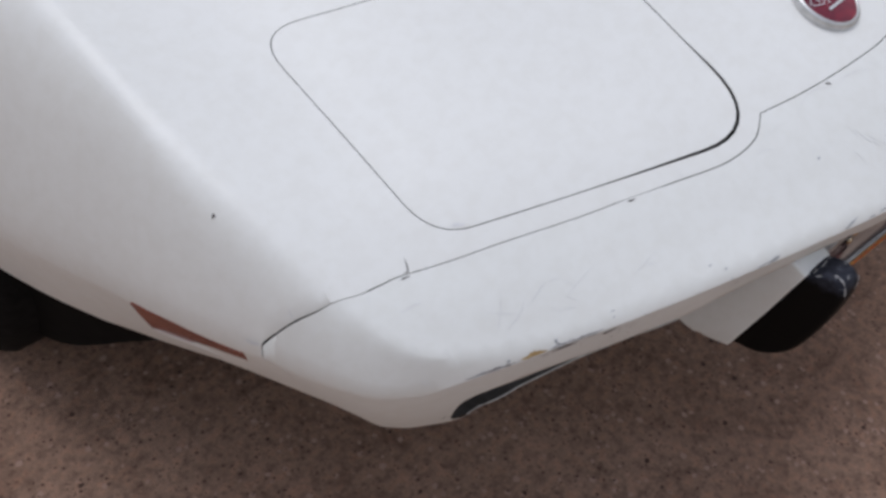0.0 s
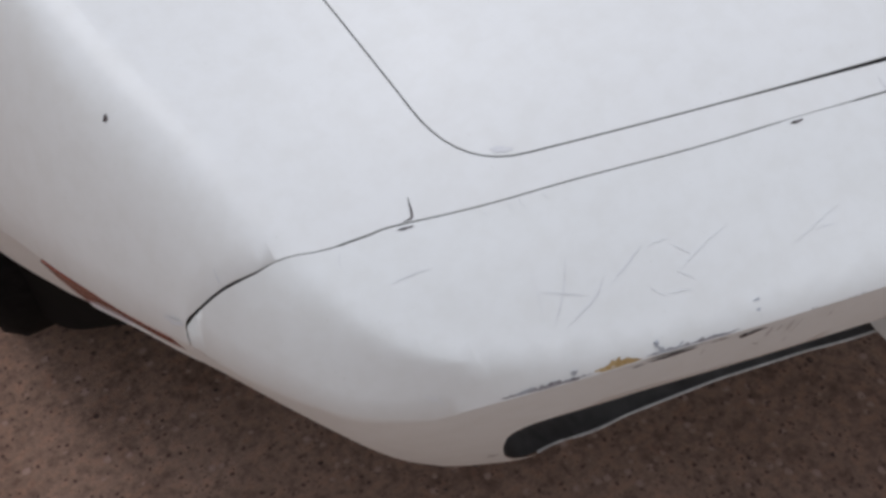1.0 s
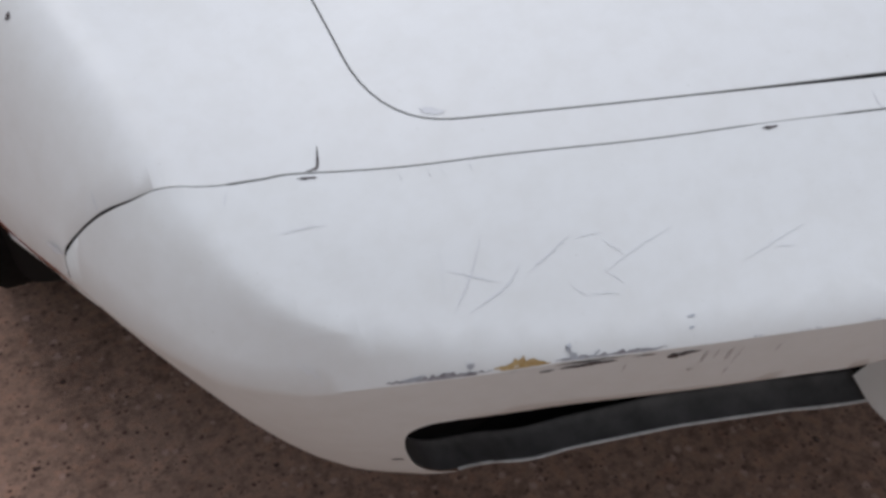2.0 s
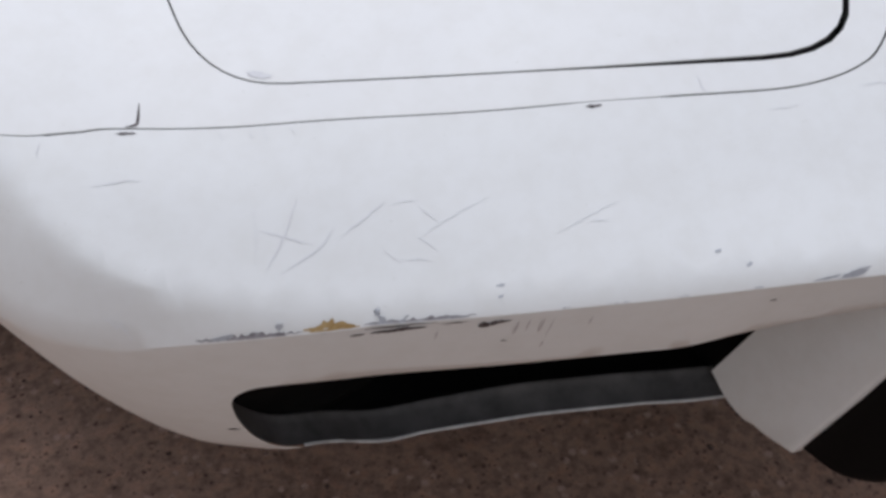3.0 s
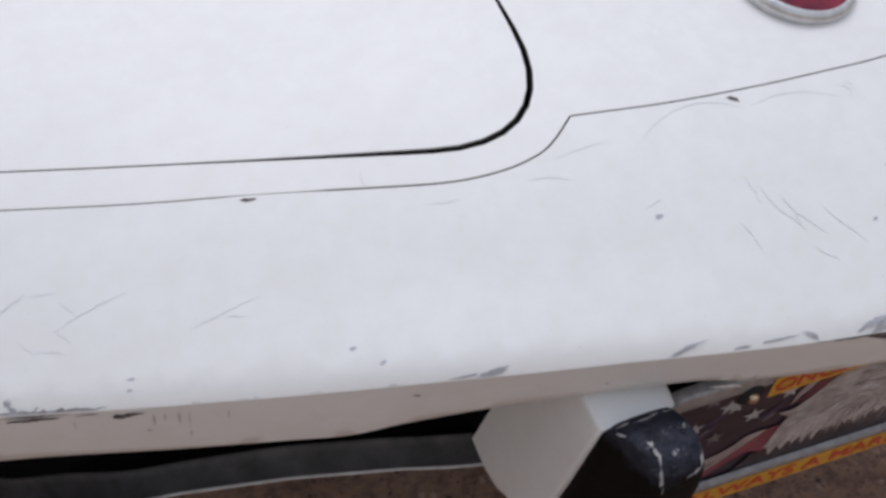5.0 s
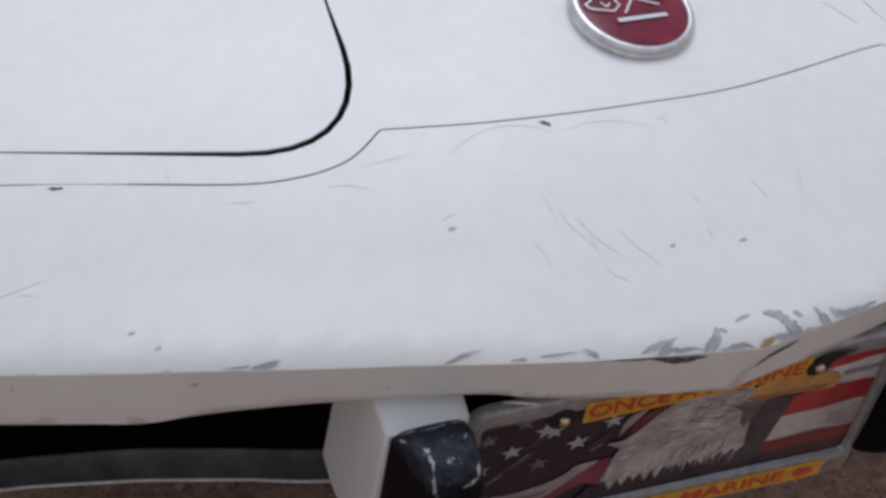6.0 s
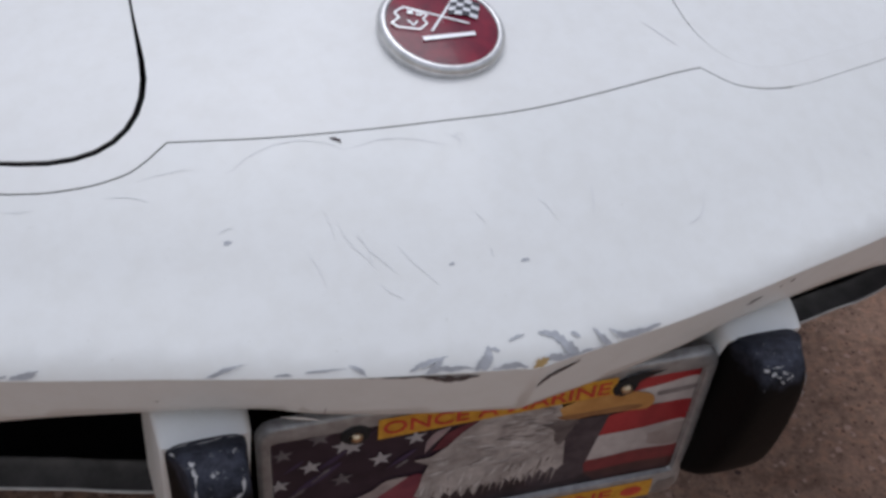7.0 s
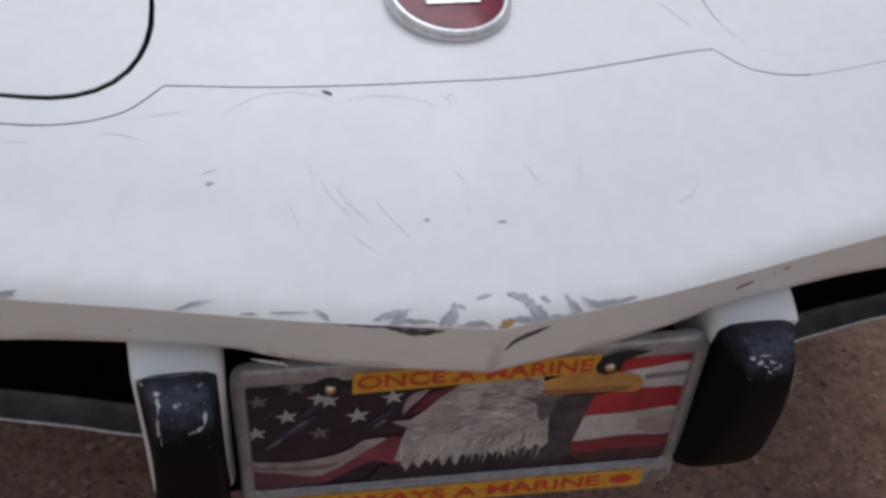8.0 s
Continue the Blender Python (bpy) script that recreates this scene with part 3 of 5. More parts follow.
def make_lower_lip(side):
    lip_rows, rim, rows = [], [], []
    for ax in np.linspace(0.205, 0.517, 48):
        y, z = lower_edge(ax)
        tip = float(ease(0.445, 0.517, ax))
        w = 0.75 - 0.55 * tip
        z = z + 0.0010 * tip
        q = lambda dy, dz: (side * ax, y + dy, z + dz)
        lip_rows.append([q(0.03, -0.002 * w), q(0.003, -0.002 * w), q(0.0008, -0.0016 * w), q(0, -0.0006), q(0.0002, 0.0003), q(0.0008, 0.0008), q(0.0016, 0.0010)])
    part("lower_lip", loft(lip_rows), lip_dirty, car, "thin white lip under the grille slot")
    # the shelf runs along the lip and sweeps up round the slot's outer end
    border = [(wall_point(face_s(x, z), z, -0.0006, 1)[0], z) for x, z in spline(SLOT_END, 5)]
    for p, z in border[:-1]:
        back = float(np.interp(z, (0.372, 0.393, 0.425, 0.445, 0.461, 0.475), (0.0205, 0.0205, 0.0145, 0.0115, 0.0095, 0.006)))
        rows.append((p, back, float(np.interp(z, (0.366, 0.393, 0.42), (0.0050, 0.001, 0.0)))))
    for ax in np.linspace(0.512, 0.205, 44):
        y, z = lower_edge(ax)
        rows.append((np.array([ax, y + 0.0015, z + 0.0013]), 0.0205, 0.0050 + 0.0035 * float(ease(0.46, 0.34, ax))))
    run = np.array([[*p, back, up] for p, back, up in rows])
    for _ in range(6):
        run[1:-1] = 0.25 * run[:-2] + 0.5 * run[1:-1] + 0.25 * run[2:]
    rows = [(r[:3], r[3], r[4]) for r in run]
    shelf_rows, floor_rows = [], []
    for p, back, up in rows:
        row = [(side * p[0], p[1] + back * t, p[2] + up * t**1.5) for t in (0.0, 0.25, 0.5, 0.72, 0.9)]
        row += [(side * p[0], p[1] + back * t, p[2] + up + dz) for t, dz in ((0.95, 0.0008), (1.0, 0.0014), (1.06, 0.0012), (1.1, -0.0008))]
        shelf_rows.append(row)
        e = row[-1]
        inner = 0.80 if p[0] > 0.5 else 0.95
        floor_rows.append([e, (e[0] * (1 + inner) / 2, e[1] + 0.012, e[2] - 0.004), (e[0] * inner, e[1] + 0.07, e[2] + 0.002)])
    # slot floor coloured near-black to paint in the slot's deep shade
    part("slot_floor", loft(floor_rows), inner_shade_black, car)
    part("grille_shelf", loft(shelf_rows), grey_shelf, car, "dusty dark grey shelf inside the slot")
    bm = bmesh.new()
    for k in range(5):
        rows = []
        for ax in np.linspace(0.22, 0.48, 14):
            y = max(float(np.interp(ax, BELT[:, 0], BELT[:, 1])) + 0.13, 0.235)
            z = 0.385 + 0.026 * k
            rows.append([(side * ax, y, z), (side * ax, y, z + 0.004), (side * ax, y + 0.02, z + 0.006), (side * ax, y + 0.02, z + 0.002)])
        slat = bpy.data.meshes.new("slat")
        one = loft(rows, True, True)
        one.to_mesh(slat)
        one.free()
        bm.from_mesh(slat)
        bpy.data.meshes.remove(slat)
    part("grille", bm, inner_shade_black, car, "black grille bars deep in the slot")


for side in (-1, 1):
    make_lower_lip(side)


# ---- bumper guards with rubber pads ----
PAD = [(0.036, 0.502), (0.019, 0.5095), (0.004, 0.5065), (-0.0035, 0.489), (-0.0005, 0.452), (0.008, 0.410), (0.020, 0.380), (0.046, 0.354), (0.077, 0.343)]

SCUFFS = {
    -1: [(0.86, 0.030, 0.013, 0.0034, 80), (0.84, 0.024, 0.006, 0.003, 20), (0.90, 0.046, 0.014, 0.0024, 88), (0.87, 0.053, 0.008, 0.0014, 90), (0.14, 0.040, 0.010, 0.0028, 80), (0.22, 0.047, 0.009, 0.0026, 35),
         (0.36, 0.049, 0.010, 0.0016, 10), (0.20, 0.020, 0.006, 0.0018, 50), (0.60, 0.033, 0.004, 0.0022, 20), (0.52, 0.032, 0.003, 0.002, 0), (0.8, 0.003, 0.010, 0.0022, 4), (0.55, 0.004, 0.012, 0.002, 0), (0.15, 0.003, 0.009, 0.002, -6), (0.36, 0.0026, 0.006, 0.0024, 8), (0.95, 0.010, 0.009, 0.002, 85)],
    1: [(0.10, 0.037, 0.005, 0.0022, 15), (0.22, 0.040, 0.006, 0.0034, -20), (0.33, 0.043, 0.005, 0.0016, 0), (0.46, 0.041, 0.006, 0.0026, 10), (0.60, 0.043, 0.003, 0.0014, 0), (0.93, 0.048, 0.012, 0.0026, 82), (0.95, 0.062, 0.014, 0.0024, 86), (0.30, 0.036, 0.010, 0.0014, 5), (0.52, 0.045, 0.008, 0.0012, -8), (0.40, 0.047, 0.004, 0.002, 30)],
}


def make_guard(side):
    guard_rows = []
    prof = spline([(0.100, 0.5235), (0.080, 0.5165), (0.058, 0.510), (0.046, 0.506), (0.036, 0.501)], 4)
    prof = np.vstack([prof, [(0.045, 0.465), (0.055, 0.425), (0.066, 0.385), (0.077, 0.345)], spline([(0.078, 0.342), (0.105, 0.334), (0.135, 0.334), (0.158, 0.346)], 4)])
    mid = np.array([0.11, 0.44])
    for t, shrink in ((0, 0.010), (0.03, 0.004), (0.09, 0.0005), (0.5, 0), (0.86, 0), (0.94, 0.0003), (0.98, 0.0014), (1.0, 0.0042)):
        row = []
        for y, z in prof:
            xo = (0.2165 if side > 0 else 0.2085) + 0.10 * max(0.0, y - 0.036) - 0.10 * max(0.0, 0.48 - z) * (side > 0)
            v = mid - (y, z)
            v = v / np.hypot(*v) * (shrink if y < 0.12 else 0)
            row.append((side * (0.156 + (xo - 0.156) * t), y + v[0], z + v[1]))
        guard_rows.append(row)
    bm = loft(guard_rows, False)
    for r in (guard_rows[0], guard_rows[-1]):
        vs = [bm.verts.new(p) for p in r]
        bm.faces.new(vs)
    guard = part("bumper_guard", welded(bm, 1e-5), cover_white, car, "white painted bumper guard with a black rubber pad")
    def pad_point(t, y, z, shrink=0.0):
        """t: 0 at the pad's inner side, 1 at its outer side."""
        front = float(ease(0.034, 0.004, y))
        outer = (0.2110 if side > 0 else 0.2055) - (0.014 if side > 0 else 0.010) * front * float(np.interp(z, (0.40, 0.45, 0.489), (0.2, 0.6, 1.0)))
        v = np.array([0.052, 0.43]) - (y, z)
        v = v / np.hypot(*v) * shrink
        return (side * (0.160 + 0.002 * front + (outer - 0.160 - 0.002 * front) * t), y + v[0], z + v[1])
    # core painted near-black, as the shade behind the guard
    part("guard_core", block(*sorted((side * 0.160, side * 0.2135)), 0.112, 0.20, 0.40, 0.52, 0.004), inner_shade_black, guard)
    line = spline(PAD, 5)
    rows = []
    for t, shrink in ((0, 0.008), (0.012, 0.005), (0.045, 0.0022), (0.11, 0.0003), (0.3, -0.0006), (0.55, -0.0009), (0.8, -0.0004), (0.89, 0.0005), (0.955, 0.0024), (0.988, 0.005), (1.0, 0.008)):
        row = [pad_point(t, y, z, shrink) for y, z in line]
        rows.append(row + [(row[-1][0], 0.085, 0.352), (row[0][0], 0.046, 0.497)])
    pad = part("rubber_pad", loft(rows, True, True), rubber, guard, "black rubber pad scuffed and faded on top, its lit top and dark front painted")
    # pale scuffs worn into the rubber
    arc = np.r_[0, np.cumsum(np.hypot(*np.diff(line, axis=0).T))]
    rnd = random.Random(31 + side)
    spots = SCUFFS[side] + [(rnd.uniform(0.05, 0.95), abs(rnd.gauss(0.032, 0.013)), rnd.uniform(0.001, 0.0032), rnd.uniform(0.0006, 0.0014), rnd.uniform(-60, 60)) for _ in range(16)]
    for k, (t, a, long, wide, turn) in enumerate(spots):
        ring = []
        c, q = math.cos(radians(turn)), math.sin(radians(turn))
        for i in range(14):
            w = 2 * math.pi * i / 14
            r = rnd.uniform(0.3, 1.35)
            du, dv = long * r * math.cos(w) / 2, wide * r * math.sin(w) / 2
            tt, aa = t + (c * du - q * dv) / 0.042, a + q * du + c * dv
            ring.append(pad_point(min(max(tt, 0.03), 0.97), float(np.interp(aa, arc, line[:, 0])), float(np.interp(aa, arc, line[:, 1])), -0.0012 + (0.0035 * max(0.0, abs(tt - 0.5) - 0.38) / 0.12)))
        mid = tuple(np.mean(ring, axis=0))
        part("scuff", mesh_of([mid] + ring, [(0, 1 + i, 1 + (i + 1) % 14) for i in range(14)]), scuff_pale if k < len(SCUFFS[side]) else scuff_grey, pad)


for side in (-1, 1):
    make_guard(side)


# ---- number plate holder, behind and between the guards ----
# recess block whose near-black colour stands for the shade around the plate
part("plate_recess", block(-0.20, 0.20, 0.085, 0.10, 0.325, 0.535, 0.004), inner_shade_black, car)

ROLL, LEANS, SWING = radians(-0.55), radians(5.7), radians(-1.7)
PLATE_U = Vector((math.cos(ROLL) * math.cos(SWING), math.sin(SWING) * math.cos(ROLL), -math.sin(ROLL)))
PLATE_N = PLATE_U.cross(Vector((0, -math.sin(LEANS), math.cos(LEANS)))).normalized()
PLATE_V = PLATE_N.cross(PLATE_U)
PLATE_C = Vector((0.0015, 0.0539, 0.4112))


def on_plate(u, v, w):
    """A point of the plate, which is a little warped."""
    a = (u / 0.289 + 0.5) * (0.0655 - v)
    return PLATE_C + PLATE_U * (u + 0.0366 * a + 0.003 * (u / 0.289 + 0.5)) + PLATE_V * v + PLATE_N * (w + 0.0343 * a)


def flat(shape, w, thick=0.0):
    w = 0.001 + (w - 0.001) * 0.3 if w < 0.005 else w
    pts = [on_plate(u, v, w) for u, v in shape]
    bm = bmesh.new()
    f = bm.faces.new([bm.verts.new(p) for p in pts])
    bmesh.ops.triangulate(bm, faces=[f])
    return bm


def box_line(u0, u1, v0, v1, r, n=5):
    return [tuple(p) for p in rounded_box(u0, u1, v0, v1, r, n)]


def rounded_box(u0, u1, v0, v1, r, n):
    out = []
    for cx, cy, a0 in ((u1 - r, v1 - r, 0), (u0 + r, v1 - r, 90), (u0 + r, v0 + r, 180), (u1 - r, v0 + r, 270)):
        out += [(cx + r * math.cos(radians(a0 + 90 * k / n)), cy + r * math.sin(radians(a0 + 90 * k / n))) for k in range(n + 1)]
    return out


def printed(name, low, high, scale=60, rough=0.35):
    low, high = [tuple(1.22 * c for c in tone) for tone in (low, high)]
    return mottled(name, low, high, scale, rough, 0, 0.03, spec=0.32)


def words(text, size_u, size_v, at_u, at_v, w, mat, parent, name):
    c = bpy.data.curves.new(name, "FONT")
    c.body, c.align_x, c.align_y, c.extrude, c.offset = text, "CENTER", "CENTER", 0.006, 0.012
    ob = bpy.data.objects.new(name, c)
    scene.collection.objects.link(ob)
    bpy.context.view_layer.update()
    me = bpy.data.meshes.new_from_object(ob.evaluated_get(bpy.context.evaluated_depsgraph_get()))
    bpy.data.objects.remove(ob)
    bpy.data.curves.remove(c)
    xs, ys = [v.co.x for v in me.vertices], [v.co.y for v in me.vertices]
    for v in me.vertices:
        u = at_u + ((v.co.x - min(xs)) / (max(xs) - min(xs)) - 0.5) * size_u
        q = at_v + ((v.co.y - min(ys)) / (max(ys) - min(ys)) - 0.5) * size_v
        v.co = on_plate(u, q, w + v.co.z * 0.02)
    me.materials.clear()
    me.materials.append(mat)
    o = new(name, me)
    o.parent = parent


def make_plate():
    plate = part("front_plate", flat(box_line(-0.151, 0.151, -0.0755, 0.0755, 0.008), 0.001), printed("plate_navy", (0.012, 0.007, 0.014), (0.034, 0.020, 0.032), 40), car, "novelty front plate with a starry flag picture")
    cloth_red = printed("cloth_red", (0.21, 0.016, 0.022), (0.36, 0.032, 0.036), 30)
    cloth_white = printed("cloth_white", (0.30, 0.265, 0.26), (0.52, 0.48, 0.46), 30)
    pale = printed("pale_shape", (0.20, 0.175, 0.165), (0.42, 0.38, 0.36), 70)
    amber = printed("amber_shape", (0.33, 0.15, 0.04), (0.50, 0.27, 0.09), 50)
    def patch(name, shape, mat, w, rag=0.0, seed=1):
        rnd = random.Random(seed)
        p = spline(list(shape) + [shape[0]], 5)[:-1]
        p += np.array([[rnd.uniform(-rag, rag), rnd.uniform(-rag, rag)] for _ in p])
        part(name, flat([tuple(q) for q in p], w), mat, plate)
    # waving stripes
    patch("stripe", [(0.0900, 0.0600), (0.1144, 0.0648), (0.1470, 0.0690), (0.1470, 0.0525), (0.1172, 0.0500), (0.0940, 0.0469)], cloth_red, 0.0014)
    patch("stripe", [(0.0920, 0.0462), (0.1173, 0.0496), (0.1470, 0.0522), (0.1470, 0.0268), (0.1194, 0.0287), (0.0950, 0.0300)], cloth_white, 0.0016)
    patch("fold", [(0.116, 0.0425), (0.147, 0.0440), (0.147, 0.0395), (0.119, 0.0375)], printed("fold_grey", (0.14, 0.12, 0.12), (0.24, 0.21, 0.205), 40), 0.0020)
    patch("stripe", [(0.0640, 0.0020), (0.0703, 0.0149), (0.0831, 0.0240), (0.1074, 0.0270), (0.1191, 0.0281), (0.1470, 0.0262), (0.1470, 0.0046), (0.1082, 0.0030)], cloth_red, 0.0018)
    patch("stripe", [(0.0610, -0.0018), (0.0667, 0.0018), (0.1082, 0.0027), (0.1470, 0.0044), (0.1470, -0.0234), (0.1125, -0.0233), (0.0721, -0.0258), (0.0640, -0.0157)], cloth_white, 0.0022)
    patch("stripe", [(0.0700, -0.0262), (0.1126, -0.0238), (0.1470, -0.0238), (0.1470, -0.0400), (0.1129, -0.0391), (0.0720, -0.0401)], printed("cloth_maroon", (0.10, 0.016, 0.020), (0.19, 0.030, 0.034), 40), 0.0019)
    patch("dark_fold", [(0.070, -0.0400), (0.113, -0.0392), (0.147, -0.0398), (0.147, -0.060), (0.070, -0.060)], printed("fold_maroon", (0.030, 0.012, 0.013), (0.065, 0.026, 0.025), 50), 0.0016)
    patch("shade_fold", [(0.118, -0.006), (0.147, 0.003), (0.147, -0.0225), (0.122, -0.0190)], printed("fold_grey_warm", (0.20, 0.165, 0.155), (0.33, 0.28, 0.265), 40), 0.0026, 0.0008)
    # drooping folds at the lower left
    patch("fold", [(-0.1470, -0.0306), (-0.1251, -0.0372), (-0.1047, -0.0442), (-0.0965, -0.0523), (-0.1237, -0.0559), (-0.1470, -0.0557)], printed("cloth_plum", (0.055, 0.020, 0.032), (0.115, 0.042, 0.055), 35), 0.0015)
    patch("fold", [(-0.1026, -0.0456), (-0.0817, -0.0289), (-0.0715, -0.0133), (-0.0572, -0.0051), (-0.0470, -0.0048), (-0.0465, -0.0228), (-0.0493, -0.0365), (-0.0651, -0.0300), (-0.0817, -0.0400), (-0.0964, -0.0510)], printed("cloth_rose", (0.115, 0.022, 0.038), (0.20, 0.045, 0.060), 35), 0.0017)
    patch("fold", [(-0.1470, -0.0196), (-0.1226, -0.0235), (-0.0981, -0.0213), (-0.0817, -0.0144), (-0.0716, -0.0052), (-0.0562, -0.0045), (-0.0715, -0.0123), (-0.0817, -0.0282), (-0.0942, -0.0382), (-0.1047, -0.0434), (-0.1251, -0.0365), (-0.1470, -0.0299)], printed("cloth_pale", (0.17, 0.135, 0.135), (0.35, 0.30, 0.285), 60), 0.0020)
    patch("fold_shade", [(-0.1470, -0.0250), (-0.1230, -0.0295), (-0.1000, -0.0300), (-0.0880, -0.0260), (-0.0960, -0.0340), (-0.1230, -0.0330), (-0.1470, -0.0275)], printed("fold_rose_grey", (0.11, 0.065, 0.072), (0.19, 0.125, 0.13), 60), 0.0024, 0.0006)
    patch("fold", [(-0.0467, 0.0195), (-0.0458, 0.0325), (-0.0405, 0.0414), (-0.0307, 0.0446), (-0.0344, 0.0375), (-0.0420, 0.0271)], printed("cloth_lilac", (0.20, 0.145, 0.155), (0.33, 0.26, 0.26), 50), 0.0020)
    patch("fold", [(-0.0417, 0.0204), (-0.0324, 0.0372), (-0.0188, 0.0450), (-0.0031, 0.0530), (-0.0107, 0.0440), (-0.0221, 0.0343), (-0.0317, 0.0234)], printed("cloth_dim_red", (0.075, 0.014, 0.024), (0.16, 0.040, 0.050), 30), 0.0018)
    # stars, some dim
    star_white = printed("star_white", (0.26, 0.245, 0.26), (0.40, 0.385, 0.385), 80)
    star_dim = printed("star_dim", (0.09, 0.08, 0.09), (0.16, 0.15, 0.155), 80)
    for u, v, r, dim in ((-0.1383, 0.0452, 0.0075, 1), (-0.1155, 0.0570, 0.0080, 1), (-0.1000, 0.0445, 0.0085, 0), (-0.0945, 0.0410, 0.0075, 0), (-0.1212, 0.0276, 0.0080, 0), (-0.0759, 0.0231, 0.0085, 0),
                         (-0.0535, 0.0398, 0.0080, 0), (-0.1411, 0.0121, 0.0075, 0), (-0.1010, 0.0074, 0.0080, 1)):
        pts = []
        for k in range(10):
            a = radians(96 + 36 * k)
            q = r if k % 2 == 0 else 0.40 * r
            pts.append((u + q * math.cos(a), v + q * math.sin(a)))
        part("star", flat(pts, 0.0022), star_dim if dim else star_white, plate)
    for u, v, a, ln in ((-0.1125, 0.0184, 45, 0.0062), (-0.1301, -0.0012, 42, 0.0080), (-0.0611, 0.0129, 42, 0.0058), (-0.118, 0.012, 45, 0.004)):
        c, q = math.cos(radians(a)), math.sin(radians(a))
        pts = [(u + ln * (c * x - q * y), v + ln * (q * x + c * y)) for x, y in ((-1, -0.12), (0.5, -0.22), (1, 0.05), (0.5, 0.2), (-0.8, 0.16))]
        part("streak", flat(pts, 0.0021), star_dim, plate)
    # violet sheen between the stars
    sheen = printed("violet_sheen", (0.030, 0.020, 0.050), (0.062, 0.042, 0.085), 60)
    for u, v, ln in ((-0.118, 0.012, 0.034), (-0.108, 0.030, 0.022), (-0.062, 0.018, 0.020), (-0.132, 0.030, 0.014), (-0.086, 0.050, 0.016)):
        patch("sheen", [(u - 0.5 * ln, v - 0.42 * ln), (u + 0.1 * ln, v - 0.05 * ln), (u + 0.5 * ln, v + 0.45 * ln), (u - 0.05 * ln, v + 0.08 * ln)], sheen, 0.0014)
    # plain pale mass in the middle, a soft shadow beside it and a plain amber lobe
    shade_grey = printed("shade_grey", (0.022, 0.017, 0.024), (0.070, 0.056, 0.064), 70)
    patch("shadow_shape", [(0.0271, 0.0300), (0.0530, 0.0275), (0.0680, 0.0262), (0.0839, 0.0262), (0.0733, 0.0166), (0.0644, 0.0066), (0.0627, -0.0088), (0.0683, -0.0238), (0.0728, -0.0430), (0.0323, -0.0439), (0.0273, 0.0)], shade_grey, 0.0028, 0.0005)
    patch("dark_fold", [(-0.060, -0.036), (-0.02, -0.034), (0.02, -0.030), (0.060, -0.032), (0.074, -0.041), (0.074, -0.062), (-0.060, -0.062)], printed("deep_shape", (0.009, 0.006, 0.009), (0.030, 0.020, 0.025), 60), 0.0024)
    mass = [(-0.0536, 0.0137), (-0.0415, 0.0147), (-0.0317, 0.0234), (-0.0222, 0.0359), (-0.0108, 0.0466), (0.0009, 0.0514), (0.0148, 0.0540), (0.0310, 0.0540), (0.0440, 0.0500), (0.0480, 0.0400), (0.0503, 0.0300), (0.0520, 0.0211), (0.0439, 0.0126), (0.0400, 0.0040), (0.0500, -0.0091), (0.0560, -0.0220)]
    rnd = random.Random(4)
    for k in range(25):
        mass.append((0.0565 - 0.0043 * k, -0.0235 - 0.0004 * k - (0.013 if k % 2 else 0.001) * rnd.uniform(0.4, 1.1)))
    mass += [(-0.0513, -0.0300), (-0.0485, -0.0200), (-0.0465, -0.0062), (-0.0432, 0.0054)]
    part("pale_mass", flat(mass, 0.0033), pale, plate)
    tones = [printed("stroke_grey", (0.13, 0.108, 0.10), (0.19, 0.165, 0.155)), printed("stroke_mid", (0.25, 0.225, 0.215), (0.35, 0.32, 0.305)), printed("stroke_light", (0.42, 0.395, 0.38), (0.54, 0.52, 0.51))]
    border = np.array(mass)
    for k in range(240):
        u, v = rnd.uniform(-0.048, 0.052), rnd.uniform(-0.034, 0.050)
        a = rnd.uniform(-2.1, -1.4) if v < -0.008 else rnd.uniform(-0.35, 0.15) + 3.14 + 0.5 * float(ease(0.02, -0.01, v))
        ln, wd = rnd.uniform(0.007, 0.016), rnd.uniform(0.0004, 0.0011)
        c, q = math.cos(a), math.sin(a)
        ends = np.array([(u, v), (u + ln * c, v + ln * q)])
        if not inside(border, ends[:, 0], ends[:, 1]).all():
            continue
        dim = rnd.random() < float(ease(-0.02, 0.06, u)) * 0.7
        pts = [(u, v), (u + 0.5 * ln * c - wd * q, v + 0.5 * ln * q + wd * c), (u + ln * c, v + ln * q), (u + 0.5 * ln * c + wd * q, v + 0.5 * ln * q - wd * c)]
        part("soft_stroke", flat(pts, 0.0036 + 0.000004 * k), tones[0 if dim else (2, 1, 2, 1)[k % 4]], plate)
    # wisps where the pale mass runs out into the dark
    for k in range(22):
        u = -0.046 + 0.0046 * k + rnd.uniform(-0.001, 0.001)
        v, ln = -0.030 - rnd.uniform(0, 0.004), rnd.uniform(0.007, 0.013)
        pts = [(u - 0.0009, v + 0.004), (u + 0.0009, v + 0.004), (u - 0.0005 - 0.12 * ln, v - ln)]
        part("soft_stroke", flat(pts, 0.0035), tones[k % 2], plate)
    patch("shadow_shape", [(0.0350, 0.0280), (0.0520, 0.0300), (0.0600, 0.0260), (0.0560, 0.0160), (0.0500, 0.0020), (0.0450, 0.0080), (0.0440, 0.0190)], printed("cheek_grey", (0.060, 0.048, 0.050), (0.14, 0.12, 0.115), 90), 0.0047, 0.0008)
